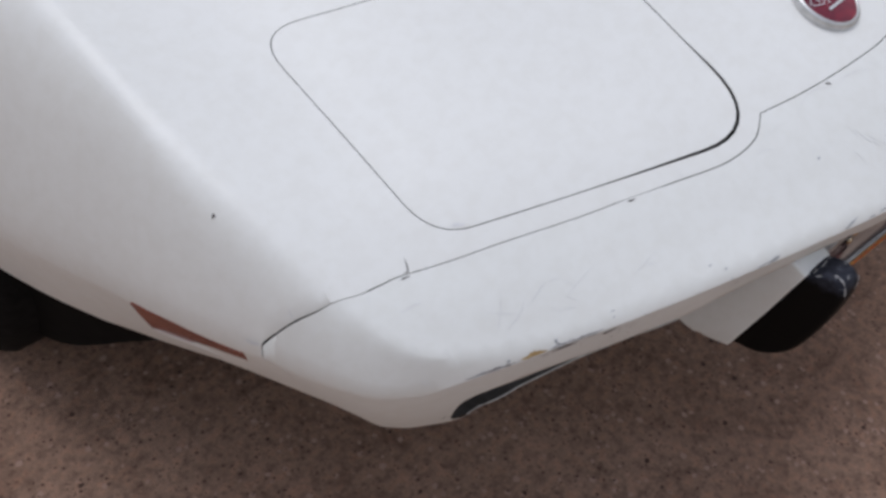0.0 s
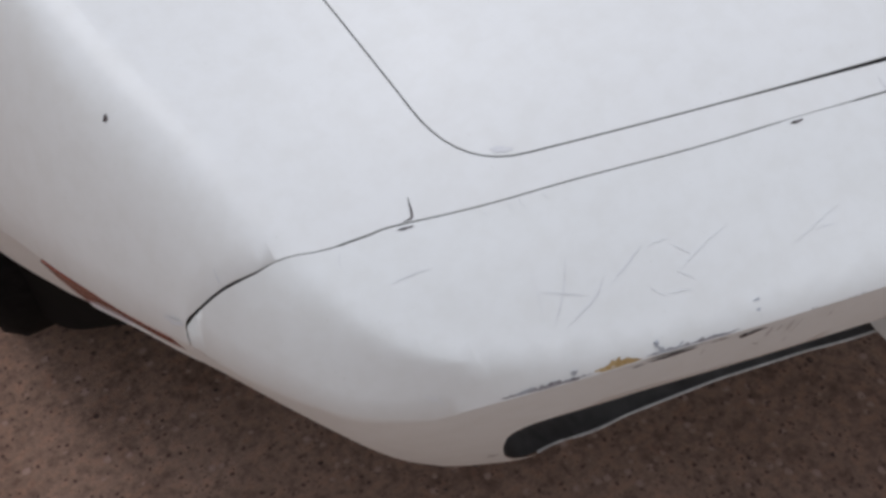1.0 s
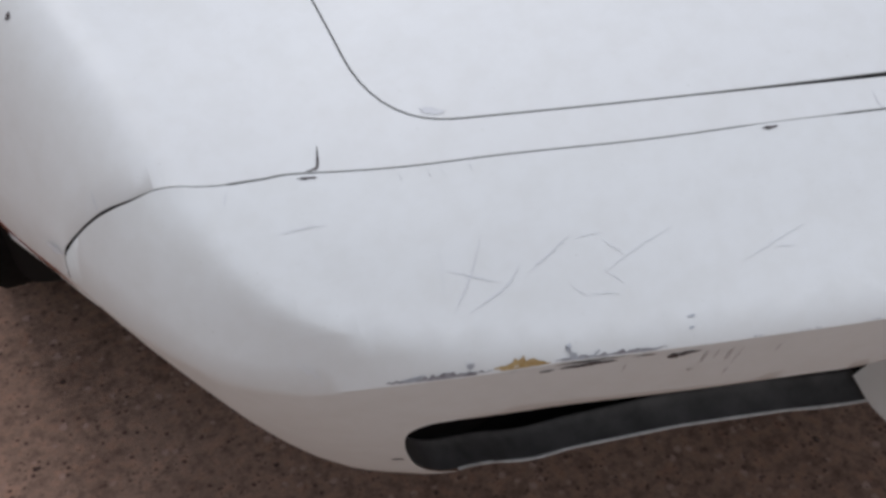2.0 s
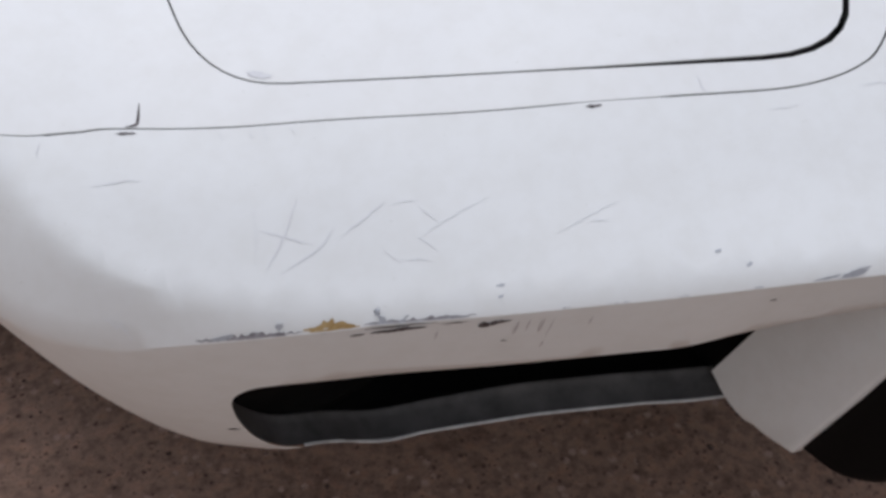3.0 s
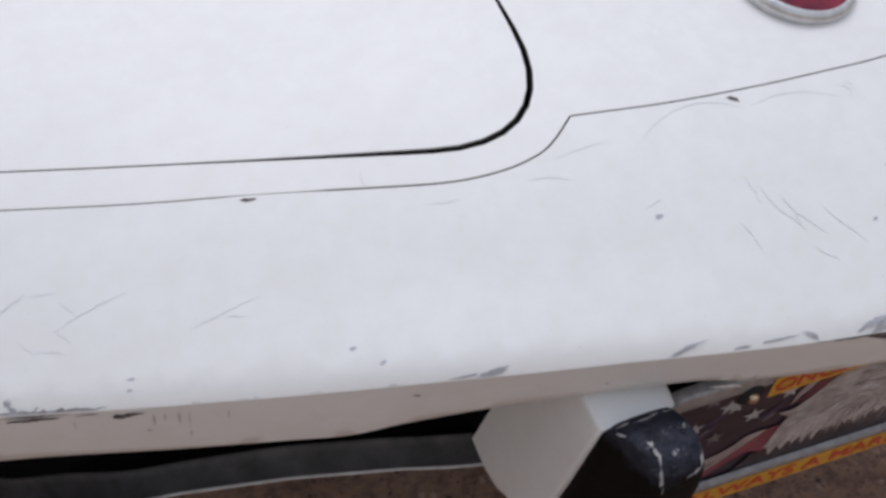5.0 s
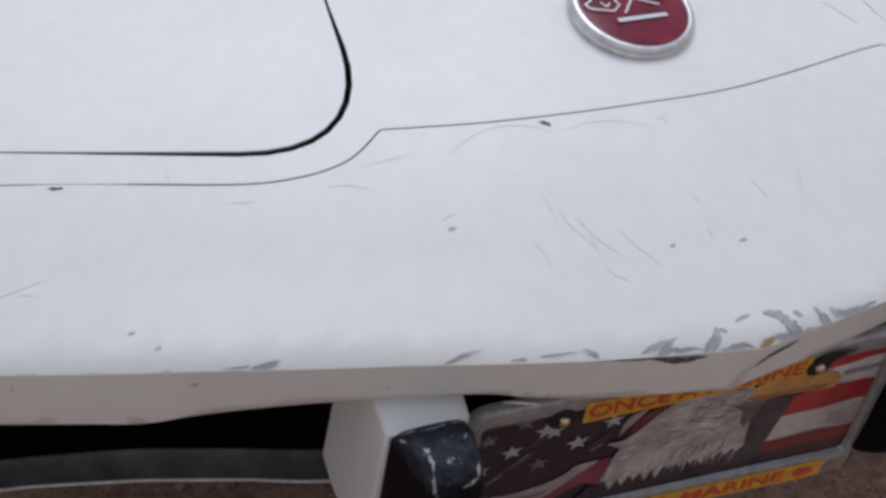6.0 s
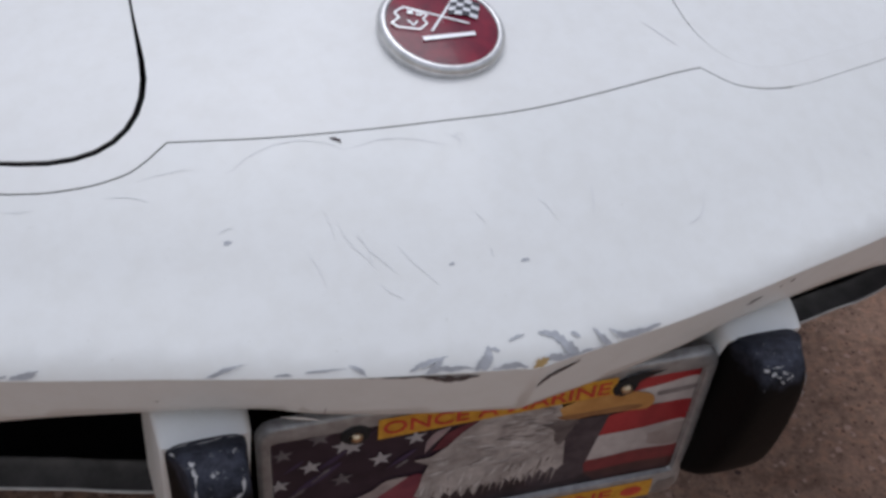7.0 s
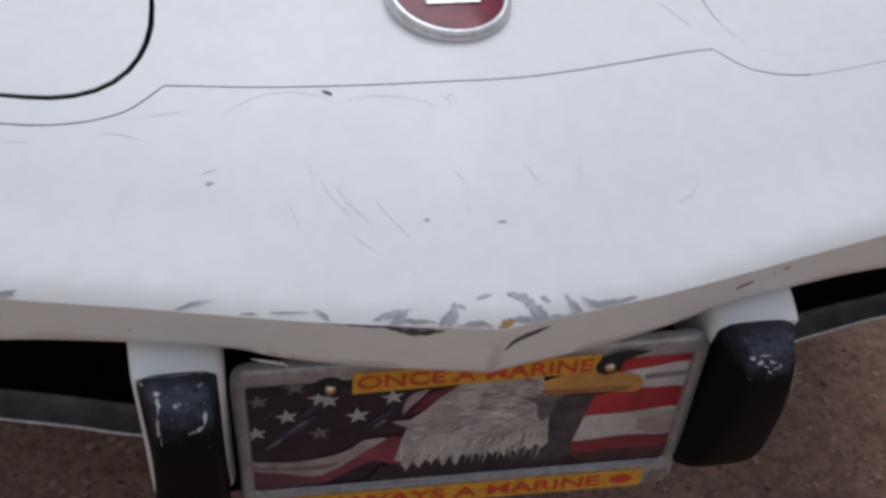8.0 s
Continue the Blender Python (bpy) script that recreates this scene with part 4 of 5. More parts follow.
    patch("amber_lobe", [(0.0440, 0.0440), (0.0600, 0.0500), (0.0751, 0.0505), (0.0942, 0.0490), (0.1095, 0.0435), (0.1150, 0.0345), (0.1110, 0.0270), (0.0980, 0.0275), (0.0760, 0.0292), (0.0520, 0.0300)], amber, 0.0048)
    patch("amber_shade", [(0.0430, 0.0350), (0.0700, 0.0345), (0.0950, 0.0345), (0.1070, 0.0310), (0.0980, 0.0280), (0.0760, 0.0290), (0.0510, 0.0300)], printed("amber_brown", (0.17, 0.075, 0.028), (0.30, 0.15, 0.06), 50), 0.0049)
    # metal surround
    outer, inner = rounded_box(-0.154, 0.154, -0.081, 0.081, 0.013, 6), rounded_box(-0.1450, 0.1450, -0.0540, 0.0650, 0.004, 6)
    def ring(p, grow, w):
        return [tuple(on_plate(u + grow * (1 if u > 0 else -1), v + grow * (1 if v > 0 else -1), w)) for u, v in p]
    rows = [ring(outer, 0, -0.002), ring(outer, 0, 0.004), ring(outer, -0.0012, 0.0058), ring(outer, -0.0032, 0.0062), ring(inner, 0.0028, 0.0062), ring(inner, 0.001, 0.0055), ring(inner, 0, 0.002)]
    rim = part("plate_frame", loft(rows, True), frame_grey, plate, "worn dull silver plate frame")
    part("top_strip", flat([(-0.0800, 0.0530), (0.0800, 0.0560), (0.0790, 0.0735), (-0.0800, 0.0735)], 0.0068), yellow_strip, plate, "yellow strip with red capital letters")
    words("ONCE A MARINE", 0.152, 0.0125, -0.001, 0.0638, 0.0072, red_ink, plate, "lettering")
    part("bottom_strip", flat([(-0.130, -0.0800), (0.131, -0.0800), (0.131, -0.0590), (-0.130, -0.0590)], 0.0068), yellow_strip, plate, "yellow strip with red capital letters")
    words("ALWAYS A MARINE", 0.206, 0.0130, -0.004, -0.0695, 0.0072, red_ink, plate, "lettering")
    part("emblem_spot", flat([(0.115 + 0.009 * math.cos(a * 0.7), -0.070 + 0.006 * math.sin(a * 0.7)) for a in range(9)], 0.0072), red_ink, plate)
    for k in range(7):
        u = 0.1335 + 0.0022 * k
        part("hatch_rib", flat([(u, -0.078), (u + 0.0012, -0.078), (u + 0.0032, -0.062), (u + 0.002, -0.062)], 0.0069), rim_metal, plate)
    for u in (-0.0940, 0.0860):
        def dome(r, w0, w1, n=14):
            out = []
            for k in range(6):
                a = math.pi / 2 * k / 5
                out.append([tuple(on_plate(u + r * math.cos(a) * math.cos(b), 0.0615 + r * math.cos(a) * math.sin(b), w0 + (w1 - w0) * math.sin(a))) for b in np.linspace(0, 2 * math.pi, n, False)])
            return out
        part("washer", loft(dome(0.0098, 0.006, 0.0085), True), seam_dark, plate, "black rubber washer")
        part("screw", loft(dome(0.0043, 0.008, 0.0115), True), brass, plate, "brassy plate screw")
    flap = [(0.0800, 0.069), (0.0865, 0.0745), (0.0985, 0.0760), (0.1135, 0.0750), (0.1045, 0.0715), (0.0965, 0.0680), (0.0930, 0.063), (0.0845, 0.065)]
    part("torn_washer", flat(flap, 0.0082), seam_dark, plate)


make_plate()


# ---- round nose badge ----
def make_badge():
    c, n = surface(0.0022, 0.2100)
    u = Vector((1, 0, 0))
    u = (u - n * u.dot(n)).normalized()
    v = n.cross(u)
    def at(a, b, w):
        return tuple(c + u * a + v * b + n * w)
    def turned(profile, count=56):
        return loft([[at(r * math.cos(b), r * math.sin(b), w) for b in np.linspace(0, 2 * math.pi, count, False)] for r, w in profile], True, False)
    badge = part("nose_badge", turned([(0.0415, -0.004), (0.0425, 0.002), (0.0422, 0.0045), (0.0405, 0.0065), (0.0385, 0.0072), (0.0372, 0.0068), (0.0368, 0.006)]), chrome, car, "round red enamel nose badge with chrome rim")
    m = material("red_enamel", (0.30, 0.012, 0.03), 0.22, 0, 0.35, 0.1)
    shade(m, ramp(m, noise_of(m, 45, 3), ((0.35, (0.11, 0.005, 0.022)), (0.65, (0.25, 0.011, 0.032)))))
    part("enamel_disc", turned([(0.0369, 0.0058), (0.030, 0.0066), (0.02, 0.0072), (0.01, 0.0075), (0.0004, 0.0076)]), m, badge, "dark red enamel face")
    silver, dark = material("badge_silver", (0.72, 0.72, 0.74), 0.3, 0.6), material("badge_black", (0.02, 0.02, 0.03), 0.4)
    def patch(name, pts, mat, w):
        bm = bmesh.new()
        f = bm.faces.new([bm.verts.new(at(a, b, w - 14 * (a * a + b * b) * 0.06)) for a, b in pts])
        bmesh.ops.triangulate(bm, faces=[f])
        part(name, bm, mat, badge, "", False)
    def bar(a0, b0, a1, b1, t):
        d = Vector((a1 - a0, b1 - b0)).normalized() * t / 2
        return [(a0 - d.y, b0 + d.x), (a0 + d.y, b0 - d.x), (a1 + d.y, b1 - d.x), (a1 - d.y, b1 + d.x)]
    # two crossed flags, one chequered, and a plain bar beneath
    patch("flag_pole", bar(-0.010, -0.0085, 0.0125, 0.0205, 0.0015), silver, 0.0088)
    patch("flag_pole", bar(-0.022, 0.015, 0.017, -0.003, 0.0014), silver, 0.0088)
    fu, fv, o = (0.0128, 0.0004), (-0.0058, -0.0128), (0.0112, 0.0205)
    def flag_at(i, j):
        return (o[0] + i * fu[0] + j * fv[0], o[1] + i * fu[1] + j * fv[1] - 0.0035 * i * (i - 0.4))
    patch("chequered_flag", [flag_at(i, 0) for i in (0, 0.5, 1, 1.5)] + [flag_at(i, 1.15) for i in (1.5, 1, 0.5, 0)], silver, 0.0089)
    for i in range(4):
        for j in range(4):
            if (i + j) % 2:
                a, b = i * 0.375, j * 0.2875
                patch("chequer", [flag_at(a, b), flag_at(a + 0.375, b), flag_at(a + 0.375, b + 0.2875), flag_at(a, b + 0.2875)], dark, 0.0092)
    left = [(-0.023, 0.0155), (-0.030, 0.011), (-0.028, 0.006), (-0.034, 0.002), (-0.031, -0.002), (-0.017, -0.006), (-0.011, -0.001), (-0.013, 0.003), (-0.009, 0.0065)]
    for a, b in zip(left, left[1:] + left[:1]):
        patch("flag_outline", bar(*a, *b, 0.0012), silver, 0.0088)
    patch("flag_mark", bar(-0.0215, 0.0105, -0.018, 0.0095, 0.003), silver, 0.0088)
    patch("flag_mark", bar(-0.0165, 0.008, -0.0125, 0.0065, 0.0016), silver, 0.0088)
    patch("flag_mark", bar(-0.023, 0.003, -0.0205, -0.002, 0.0010), silver, 0.0088)
    patch("flag_mark", bar(-0.017, 0.0015, -0.0205, -0.002, 0.0010), silver, 0.0088)
    patch("plain_bar", [(-0.0175, -0.0125), (0.0185, -0.0105), (0.0187, -0.0135), (-0.0173, -0.0158)], silver, 0.0088)


make_badge()


# ---- side marker lamps ----
def make_marker(side):
    """A long lens on the steep side under the fender's belt, its ends cut aslant, over a pale bezel."""
    def strip(f, drop, out):
        """f: 0 at the front end, 1 at the rear end; drop: 0 at the lens's top, 1 at its foot."""
        s = SEAM_TOP + 0.014 + 0.152 * f + (0.010 - 0.028 * f) * drop
        z = 0.5265 - 0.010 * f * f - 0.053 * drop
        stand = (1 - drop) * np.interp(f, (0, 0.5, 1), (0.0004, 0.0004, 0.0022)) + drop * np.interp(f, (0, 0.5, 1), (-0.0025, -0.0015, 0.0025))
        return tuple(wall_point(s, z, float(stand) + out, side)[0])
    m = material("amber_red_lens", (0.26, 0.045, 0.02), 0.25, 0, 0.5, 0.3)
    shade(m, ramp(m, noise_of(m, 70, 4), ((0.3, (0.17, 0.028, 0.014)), (0.7, (0.30, 0.06, 0.03)))))
    rows, rim = [], []
    for f in np.linspace(0, 1, 32):
        top = 1 - min(f / 0.05, (1 - f) / 0.10, 1.0)
        rows.append([strip(f, top - 0.01 * (1 - top), -0.004)] + [strip(f, top + (1 - top) * d, o) for d, o in ((0.0, 0.0), (0.3, 0.0008), (0.7, 0.0010), (1.0, 0.0006))])
        end = math.sin(math.pi * min(1, 8 * min(f, 1 - f) + 0.15) / 2)
        rim.append([strip(f, 0.95, -0.002), strip(f, 0.955, 0.0018 * end), strip(f, 0.99, 0.0028 * end), strip(f, 1.06, 0.0024 * end), strip(f, 1.16, -0.001)])
    lamp = part("side_marker", loft(rows), m, car, "long thin amber-red side marker lamp")
    part("bezel", loft(rim), cover_white, lamp)


for side in (-1, 1):
    make_marker(side)


# ---- wheels, in the dark of the arches ----
def make_wheel(side):
    ring = [(0.19, -0.09), (0.27, -0.10), (0.315, -0.09), (0.33, -0.07), (0.332, 0.0), (0.33, 0.07), (0.315, 0.09), (0.27, 0.10), (0.19, 0.09)]
    def turned(profile):
        return loft([[(side * 0.722 + w, 1.02 + r * math.cos(a), 0.332 + r * math.sin(a)) for r, w in profile] for a in np.linspace(0, 2 * math.pi, 49)])
    wheel = part("wheel", turned(ring), tyre_black, car, "black front tyre standing on the concrete")
    # rim coloured near-black too, for the shade in the arch
    part("rim", turned([(0.19, side * 0.09), (0.17, side * 0.03), (0.06, side * 0.02), (0.001, side * 0.03)]), inner_shade_black, wheel)


for side in (-1, 1):
    make_wheel(side)


# ---- chips, scratches and marks in the paint ----
def ragged(cx, cy, long, wide, angle, seed, n=40, rag=0.42):
    rnd = random.Random(seed)
    ph = [rnd.uniform(0, 6.28) for _ in range(5)]
    c, s, out = math.cos(radians(angle)), math.sin(radians(angle)), []
    for k in range(n):
        a = 2 * math.pi * k / n
        r = 1 + rag * (0.5 * math.sin(2 * a + ph[0]) + 0.35 * math.sin(3 * a + ph[1]) + 0.35 * math.sin(5 * a + ph[2]) + 0.3 * math.sin(8 * a + ph[3]) + 0.25 * math.sin(13 * a + ph[4])) * 0.8 + rnd.uniform(-0.12, 0.12)
        x, y = 0.5 * long * r * math.cos(a), 0.5 * wide * r * math.sin(a)
        out.append((cx + c * x - s * y, cy + s * x + c * y))
    return out


def on_top(x, y):
    least = float(np.interp(abs(x), BELT[:, 0], BELT[:, 1])) + 0.0003
    return surface(x, max(y, least), 0.00035)[0]


def raised(lift):
    """Like on_top, for wear that overlaps other wear."""
    def lay(x, y):
        least = float(np.interp(abs(x), BELT[:, 0], BELT[:, 1])) + 0.0003
        return surface(x, max(y, least), lift)[0]
    return lay


def on_face(side):
    def lay(x, z):
        s = face_s(abs(x), z)
        return Vector(wall_point(s, min(z, float(belt_z(s)[0] if np.ndim(belt_z(s)) else belt_z(s))), 0.0005, side)[0])
    return lay


def decal(name, outline, lay, mat, label=""):
    cx, cy = np.mean(outline, axis=0)
    points, faces, n = [lay(cx, cy)], [], len(outline)
    for t in (0.5, 1.0):
        points += [lay(cx + (x - cx) * t, cy + (y - cy) * t) for x, y in outline]
    for i in range(n):
        j = (i + 1) % n
        faces += [(0, 1 + i, 1 + j), (1 + i, 1 + n + i, 1 + n + j, 1 + j)]
    part(name, mesh_of(points, faces), mat, cover, label)


def stroke(name, line, width, lay, mat, parent=None, wobble=0.0006, seed=1, rag=0.0):
    rnd = random.Random(seed)
    p = spline(line, 6)
    p[1:-1] += np.array([[rnd.uniform(-wobble, wobble), rnd.uniform(-wobble, wobble)] for _ in range(len(p) - 2)])
    taper = width * np.sin(np.linspace(0.15, math.pi - 0.15, len(p))) / 2
    a, b = [sideways(p, k * taper * np.array([1 + rag * rnd.uniform(-1, 1) for _ in p])) for k in (1, -1)]
    part(name, loft([[tuple(lay(*q)) for q in a], [tuple(lay(*q)) for q in b]]), mat, parent or cover)


CHIPS = [
    (-0.269, 0.0585, 0.017, 0.0026, 4), (-0.283, 0.0620, 0.012, 0.0012, 2), (-0.169, 0.0350, 0.019, 0.0024, 10), (-0.139, 0.0272, 0.008, 0.0016, 0), (-0.118, 0.0240, 0.018, 0.0016, 2),
    (-0.100, 0.0210, 0.010, 0.003, -16), 
    (-0.566, 0.1538, 0.012, 0.0005, 2), (-0.352, 0.0770, 0.012, 0.0012, 0), (-0.318, 0.0672, 0.004, 0.0012, 0)
]


def lip_angle(x):
    return math.degrees(math.atan(0.115 + 0.56 * abs(x))) * (1 if x > 0 else -1)


for k, (x, y, a, b, t) in enumerate(CHIPS):
    y, t, b = y - (0.004 if x > -0.3 else 0), t + lip_angle(x), b * (0.45 if x > -0.3 else 1)
    decal("paint_chip", ragged(x, y, a, b, t, k), on_top, primer, "chip down to grey primer")
for k, (x, y, a, b, t) in enumerate([(-0.084, 0.1390, 0.006, 0.0026, -30), (-0.156, 0.0922, 0.004, 0.0022, 10), (0.007, 0.0510, 0.0045, 0.0018, 0), (-0.4377, 0.1148, 0.004, 0.0009, -10),
                                     (-0.6895, 0.3560, 0.0032, 0.0022, 0), (-0.036, 0.0560, 0.0028, 0.0016, 0), (-0.4396, 0.1108, 0.003, 0.0008, -14), (-0.359, 0.0790, 0.006, 0.0014, -14),
                                     (-0.332, 0.0870, 0.003, 0.0014, 0), (-0.320, 0.0760, 0.003, 0.0014, 0), (-0.36, 0.1705, 0.007, 0.0016, -16), (-0.583, 0.2368, 0.008, 0.0012, -14)]):
    decal("paint_nick", ragged(x, y, a, b, t, 80 + k), on_top, dark_chip if k in (0, 4, 10, 11) else primer)
decal("paint_chip", ragged(-0.513, 0.2460, 0.011, 0.0036, -25, 9), on_top, scratch_grey, "worn grey spot beside the headlamp door")
FACE_CHIPS = [(-0.563, 0.5335, 0.026, 0.0022, 2, 6), (-0.532, 0.5365, 0.022, 0.0022, 4, 7), (0.163, 0.5400, 0.008, 0.003, 24, 8), (0.192, 0.5475, 0.004, 0.0026, 30, 9), (0.183, 0.5455, 0.003, 0.003, 60, 14),
              (-0.205, 0.532, 0.002, 0.0010, 0, 11), (-0.305, 0.540, 0.003, 0.0018, 0, 12), (-0.5610, 0.4115, 0.006, 0.0032, 4, 13)]
for x, z, a, b, t, k in FACE_CHIPS:
    rnd = random.Random(60 + k)
    pieces = max(1, int(a / 0.007))
    for i in range(pieces):
        f = (i + 0.5) / pieces - 0.5
        dx = a * f + rnd.uniform(-0.001, 0.001) * (pieces > 1)
        c, q = math.cos(radians(t)), math.sin(radians(t))
        dz = rnd.uniform(-0.12, 0.12) * b * (pieces > 1)
        decal("paint_chip", ragged(x + c * dx, z + q * dx + dz, a / pieces * rnd.uniform(0.9, 1.5), b * rnd.uniform(0.35, 1.0), t + rnd.uniform(-8, 8), 200 + 13 * k + i), on_face(-1 if x < 0 else 1), dark_chip, "dark chip along the bumper edge")
for k, (x, z0, z1, w) in enumerate([(-0.4315, 0.539, 0.526, 0.0013), (-0.4195, 0.540, 0.527, 0.0012), (-0.4152, 0.518, 0.511, 0.001), (-0.4688, 0.5334, 0.5253, 0.0008), (-0.4262, 0.5395, 0.530, 0.0007), (-0.4148, 0.540, 0.522, 0.0006), (-0.396, 0.540, 0.531, 0.0007), (-0.115, 0.520, 0.512, 0.001)]):
    stroke("dirt_run", [(x, z0), (x - 0.0003, (z0 + z1) / 2), (x - 0.0005, z1)], w, on_face(-1), dirt_film, seed=k, wobble=0.0002)
# the torn edge near the corner: flaked yellow, grey flakes on top, a dark tear under the edge
CORNER_TEARS = [
    ([(-0.5301, 0.1391), (-0.5206, 0.1359), (-0.5134, 0.1329), (-0.5051, 0.1293)], 0.0014, yellow_chip), ([(-0.5276, 0.1375), (-0.5185, 0.1338), (-0.5092, 0.1303)], 0.0014, yellow_chip),
    ([(-0.4975, 0.1300), (-0.4965, 0.1291), (-0.4950, 0.1287)], 0.0024, primer), ([(-0.4963, 0.1287), (-0.4955, 0.1269), (-0.4937, 0.1251), (-0.4894, 0.1231), (-0.4826, 0.1224)], 0.0014, primer), ([(-0.5024, 0.1278), (-0.4949, 0.1252), (-0.4869, 0.1217)], 0.0010, primer),
    ([(-0.4830, 0.1203), (-0.4763, 0.1181), (-0.4663, 0.1147)], 0.0009, primer), ([(-0.4800, 0.1194), (-0.4775, 0.1186), (-0.4755, 0.1179)], 0.0008, yellow_chip), ([(-0.4672, 0.1156), (-0.4620, 0.1137), (-0.4560, 0.1111)], 0.0006, primer),
    ([(-0.5600, 0.1506), (-0.5540, 0.1480), (-0.5469, 0.1447)], 0.0013, scuffed_edge), ([(-0.5440, 0.1438), (-0.5400, 0.1419), (-0.5350, 0.1396)], 0.0015, scuffed_edge), ([(-0.5420, 0.1447), (-0.5405, 0.1441), (-0.5385, 0.1434)], 0.0008, primer), ([(-0.4137, 0.0969), (-0.4080, 0.0948), (-0.4023, 0.0927)], 0.0007, primer), ([(-0.3914, 0.0897), (-0.3850, 0.0874), (-0.3797, 0.0859)], 0.0009, primer),
]
for k, (line, w, mat) in enumerate(CORNER_TEARS):
    stroke("paint_chip", line, w, raised(0.0003 + 0.00005 * k), mat, wobble=0.0003, seed=360 + k, rag=0.6)
for k, (line, w) in enumerate([([(-0.5000, 0.5342), (-0.4930, 0.5354), (-0.4846, 0.5369), (-0.4742, 0.5380)], 0.0029), ([(-0.5030, 0.5376), (-0.4950, 0.5392), (-0.4840, 0.5405), (-0.4700, 0.5418)], 0.0012), ([(-0.4680, 0.5392), (-0.4620, 0.5404), (-0.4560, 0.5412)], 0.0009), ([(-0.5095, 0.5327), (-0.5060, 0.5332), (-0.5025, 0.5338)], 0.0014), ([(-0.4500, 0.5372), (-0.4440, 0.5380), (-0.4353, 0.5402)], 0.0032), ([(-0.4500, 0.5362), (-0.4478, 0.5366), (-0.4455, 0.5374)], 0.0048), ([(-0.4366, 0.5210), (-0.4352, 0.5207), (-0.4339, 0.5208)], 0.0010)]):
    stroke("paint_chip", line, w, on_face(-1), dark_chip, wobble=0.0004, seed=390 + k, rag=0.55)
# a hairline of worn paint along the lip
for k, (x0, x1, w) in enumerate([(0.578, 0.531, 0.0006), (0.503, 0.452, 0.0008)]):
    line = [(-x, float(np.interp(x, BELT[:, 0], BELT[:, 1])) + 0.0006) for x in np.linspace(x0, x1, 6)]
    stroke("edge_wear", line, w, raised(0.00025), scuffed_edge, wobble=0.0002, seed=420 + k, rag=0.8)
# torn paint along the middle of the lip
LIP_WEAR = [
    ([(-0.0725, 0.0112), (-0.063, 0.0119), (-0.0506, 0.0124)], 0.0032), ([(-0.053, 0.012), (-0.058, 0.0098), (-0.064, 0.0088)], 0.0040), ([(-0.067, 0.0090), (-0.052, 0.0085), (-0.036, 0.0058)], 0.0020),
    ([(-0.0265, 0.0128), (-0.0285, 0.008), (-0.0365, 0.0052)], 0.0075), ([(-0.027, 0.0118), (-0.023, 0.0105), (-0.021, 0.0095)], 0.0030), ([(-0.0152, 0.0130), (-0.010, 0.0140), (-0.0046, 0.0144)], 0.0024),
    ([(0.0032, 0.0142), (0.0138, 0.0112), (0.020, 0.0058), (0.027, 0.0034)], 0.0092), ([(0.003, 0.0143), (0.009, 0.0132), (0.014, 0.0115)], 0.0035), ([(0.0225, 0.0122), (0.0255, 0.0112), (0.0280, 0.0096)], 0.0040),
    ([(0.0372, 0.0132), (0.0415, 0.0086), (0.048, 0.0068)], 0.0042), ([(0.0468, 0.0120), (0.0537, 0.0092), (0.066, 0.0100), (0.082, 0.0128)], 0.0034),
    ([(0.0, 0.0018), (0.0078, 0.0027), (0.020, 0.0031), (0.031, 0.0044), (0.048, 0.0067)], 0.0030), ([(-0.027, 0.0040), (-0.018, 0.0036), (-0.006, 0.0016)], 0.0024),
]
for k, (line, w) in enumerate(LIP_WEAR):
    stroke("paint_chip", line, w * 0.58, raised(0.0002 + 0.00007 * k), primer, wobble=0.00025, seed=300 + k, rag=0.5)
for k, (line, w) in enumerate([([(-0.0990, 0.5530), (-0.083, 0.5522), (-0.060, 0.5504), (-0.038, 0.5490)], 0.0017), ([(-0.064, 0.5492), (-0.049, 0.5458), (-0.033, 0.5474)], 0.0052), ([(-0.056, 0.5455), (-0.048, 0.5438), (-0.040, 0.5462)], 0.0030)]):
    stroke("paint_chip", line, w, on_face(-1), dark_chip, wobble=0.0004, seed=330 + k, rag=0.5)
stroke("paint_chip", [(0.0048, 0.5262), (0.0109, 0.5358), (0.020, 0.5402), (0.029, 0.5442)], 0.0046, on_face(1), dark_chip, wobble=0.0006, seed=340)
stroke("paint_chip", [(-0.0035, 0.0008), (0.0005, 0.0014), (0.0060, 0.0024)], 0.0022, raised(0.0013), yellow_chip, wobble=0.0005, seed=341)
stroke("bright_nick", [(0.1098, 0.5244), (0.1145, 0.5290), (0.1194, 0.5343)], 0.0016, on_face(1), cover_white, wobble=0.0002, seed=342)
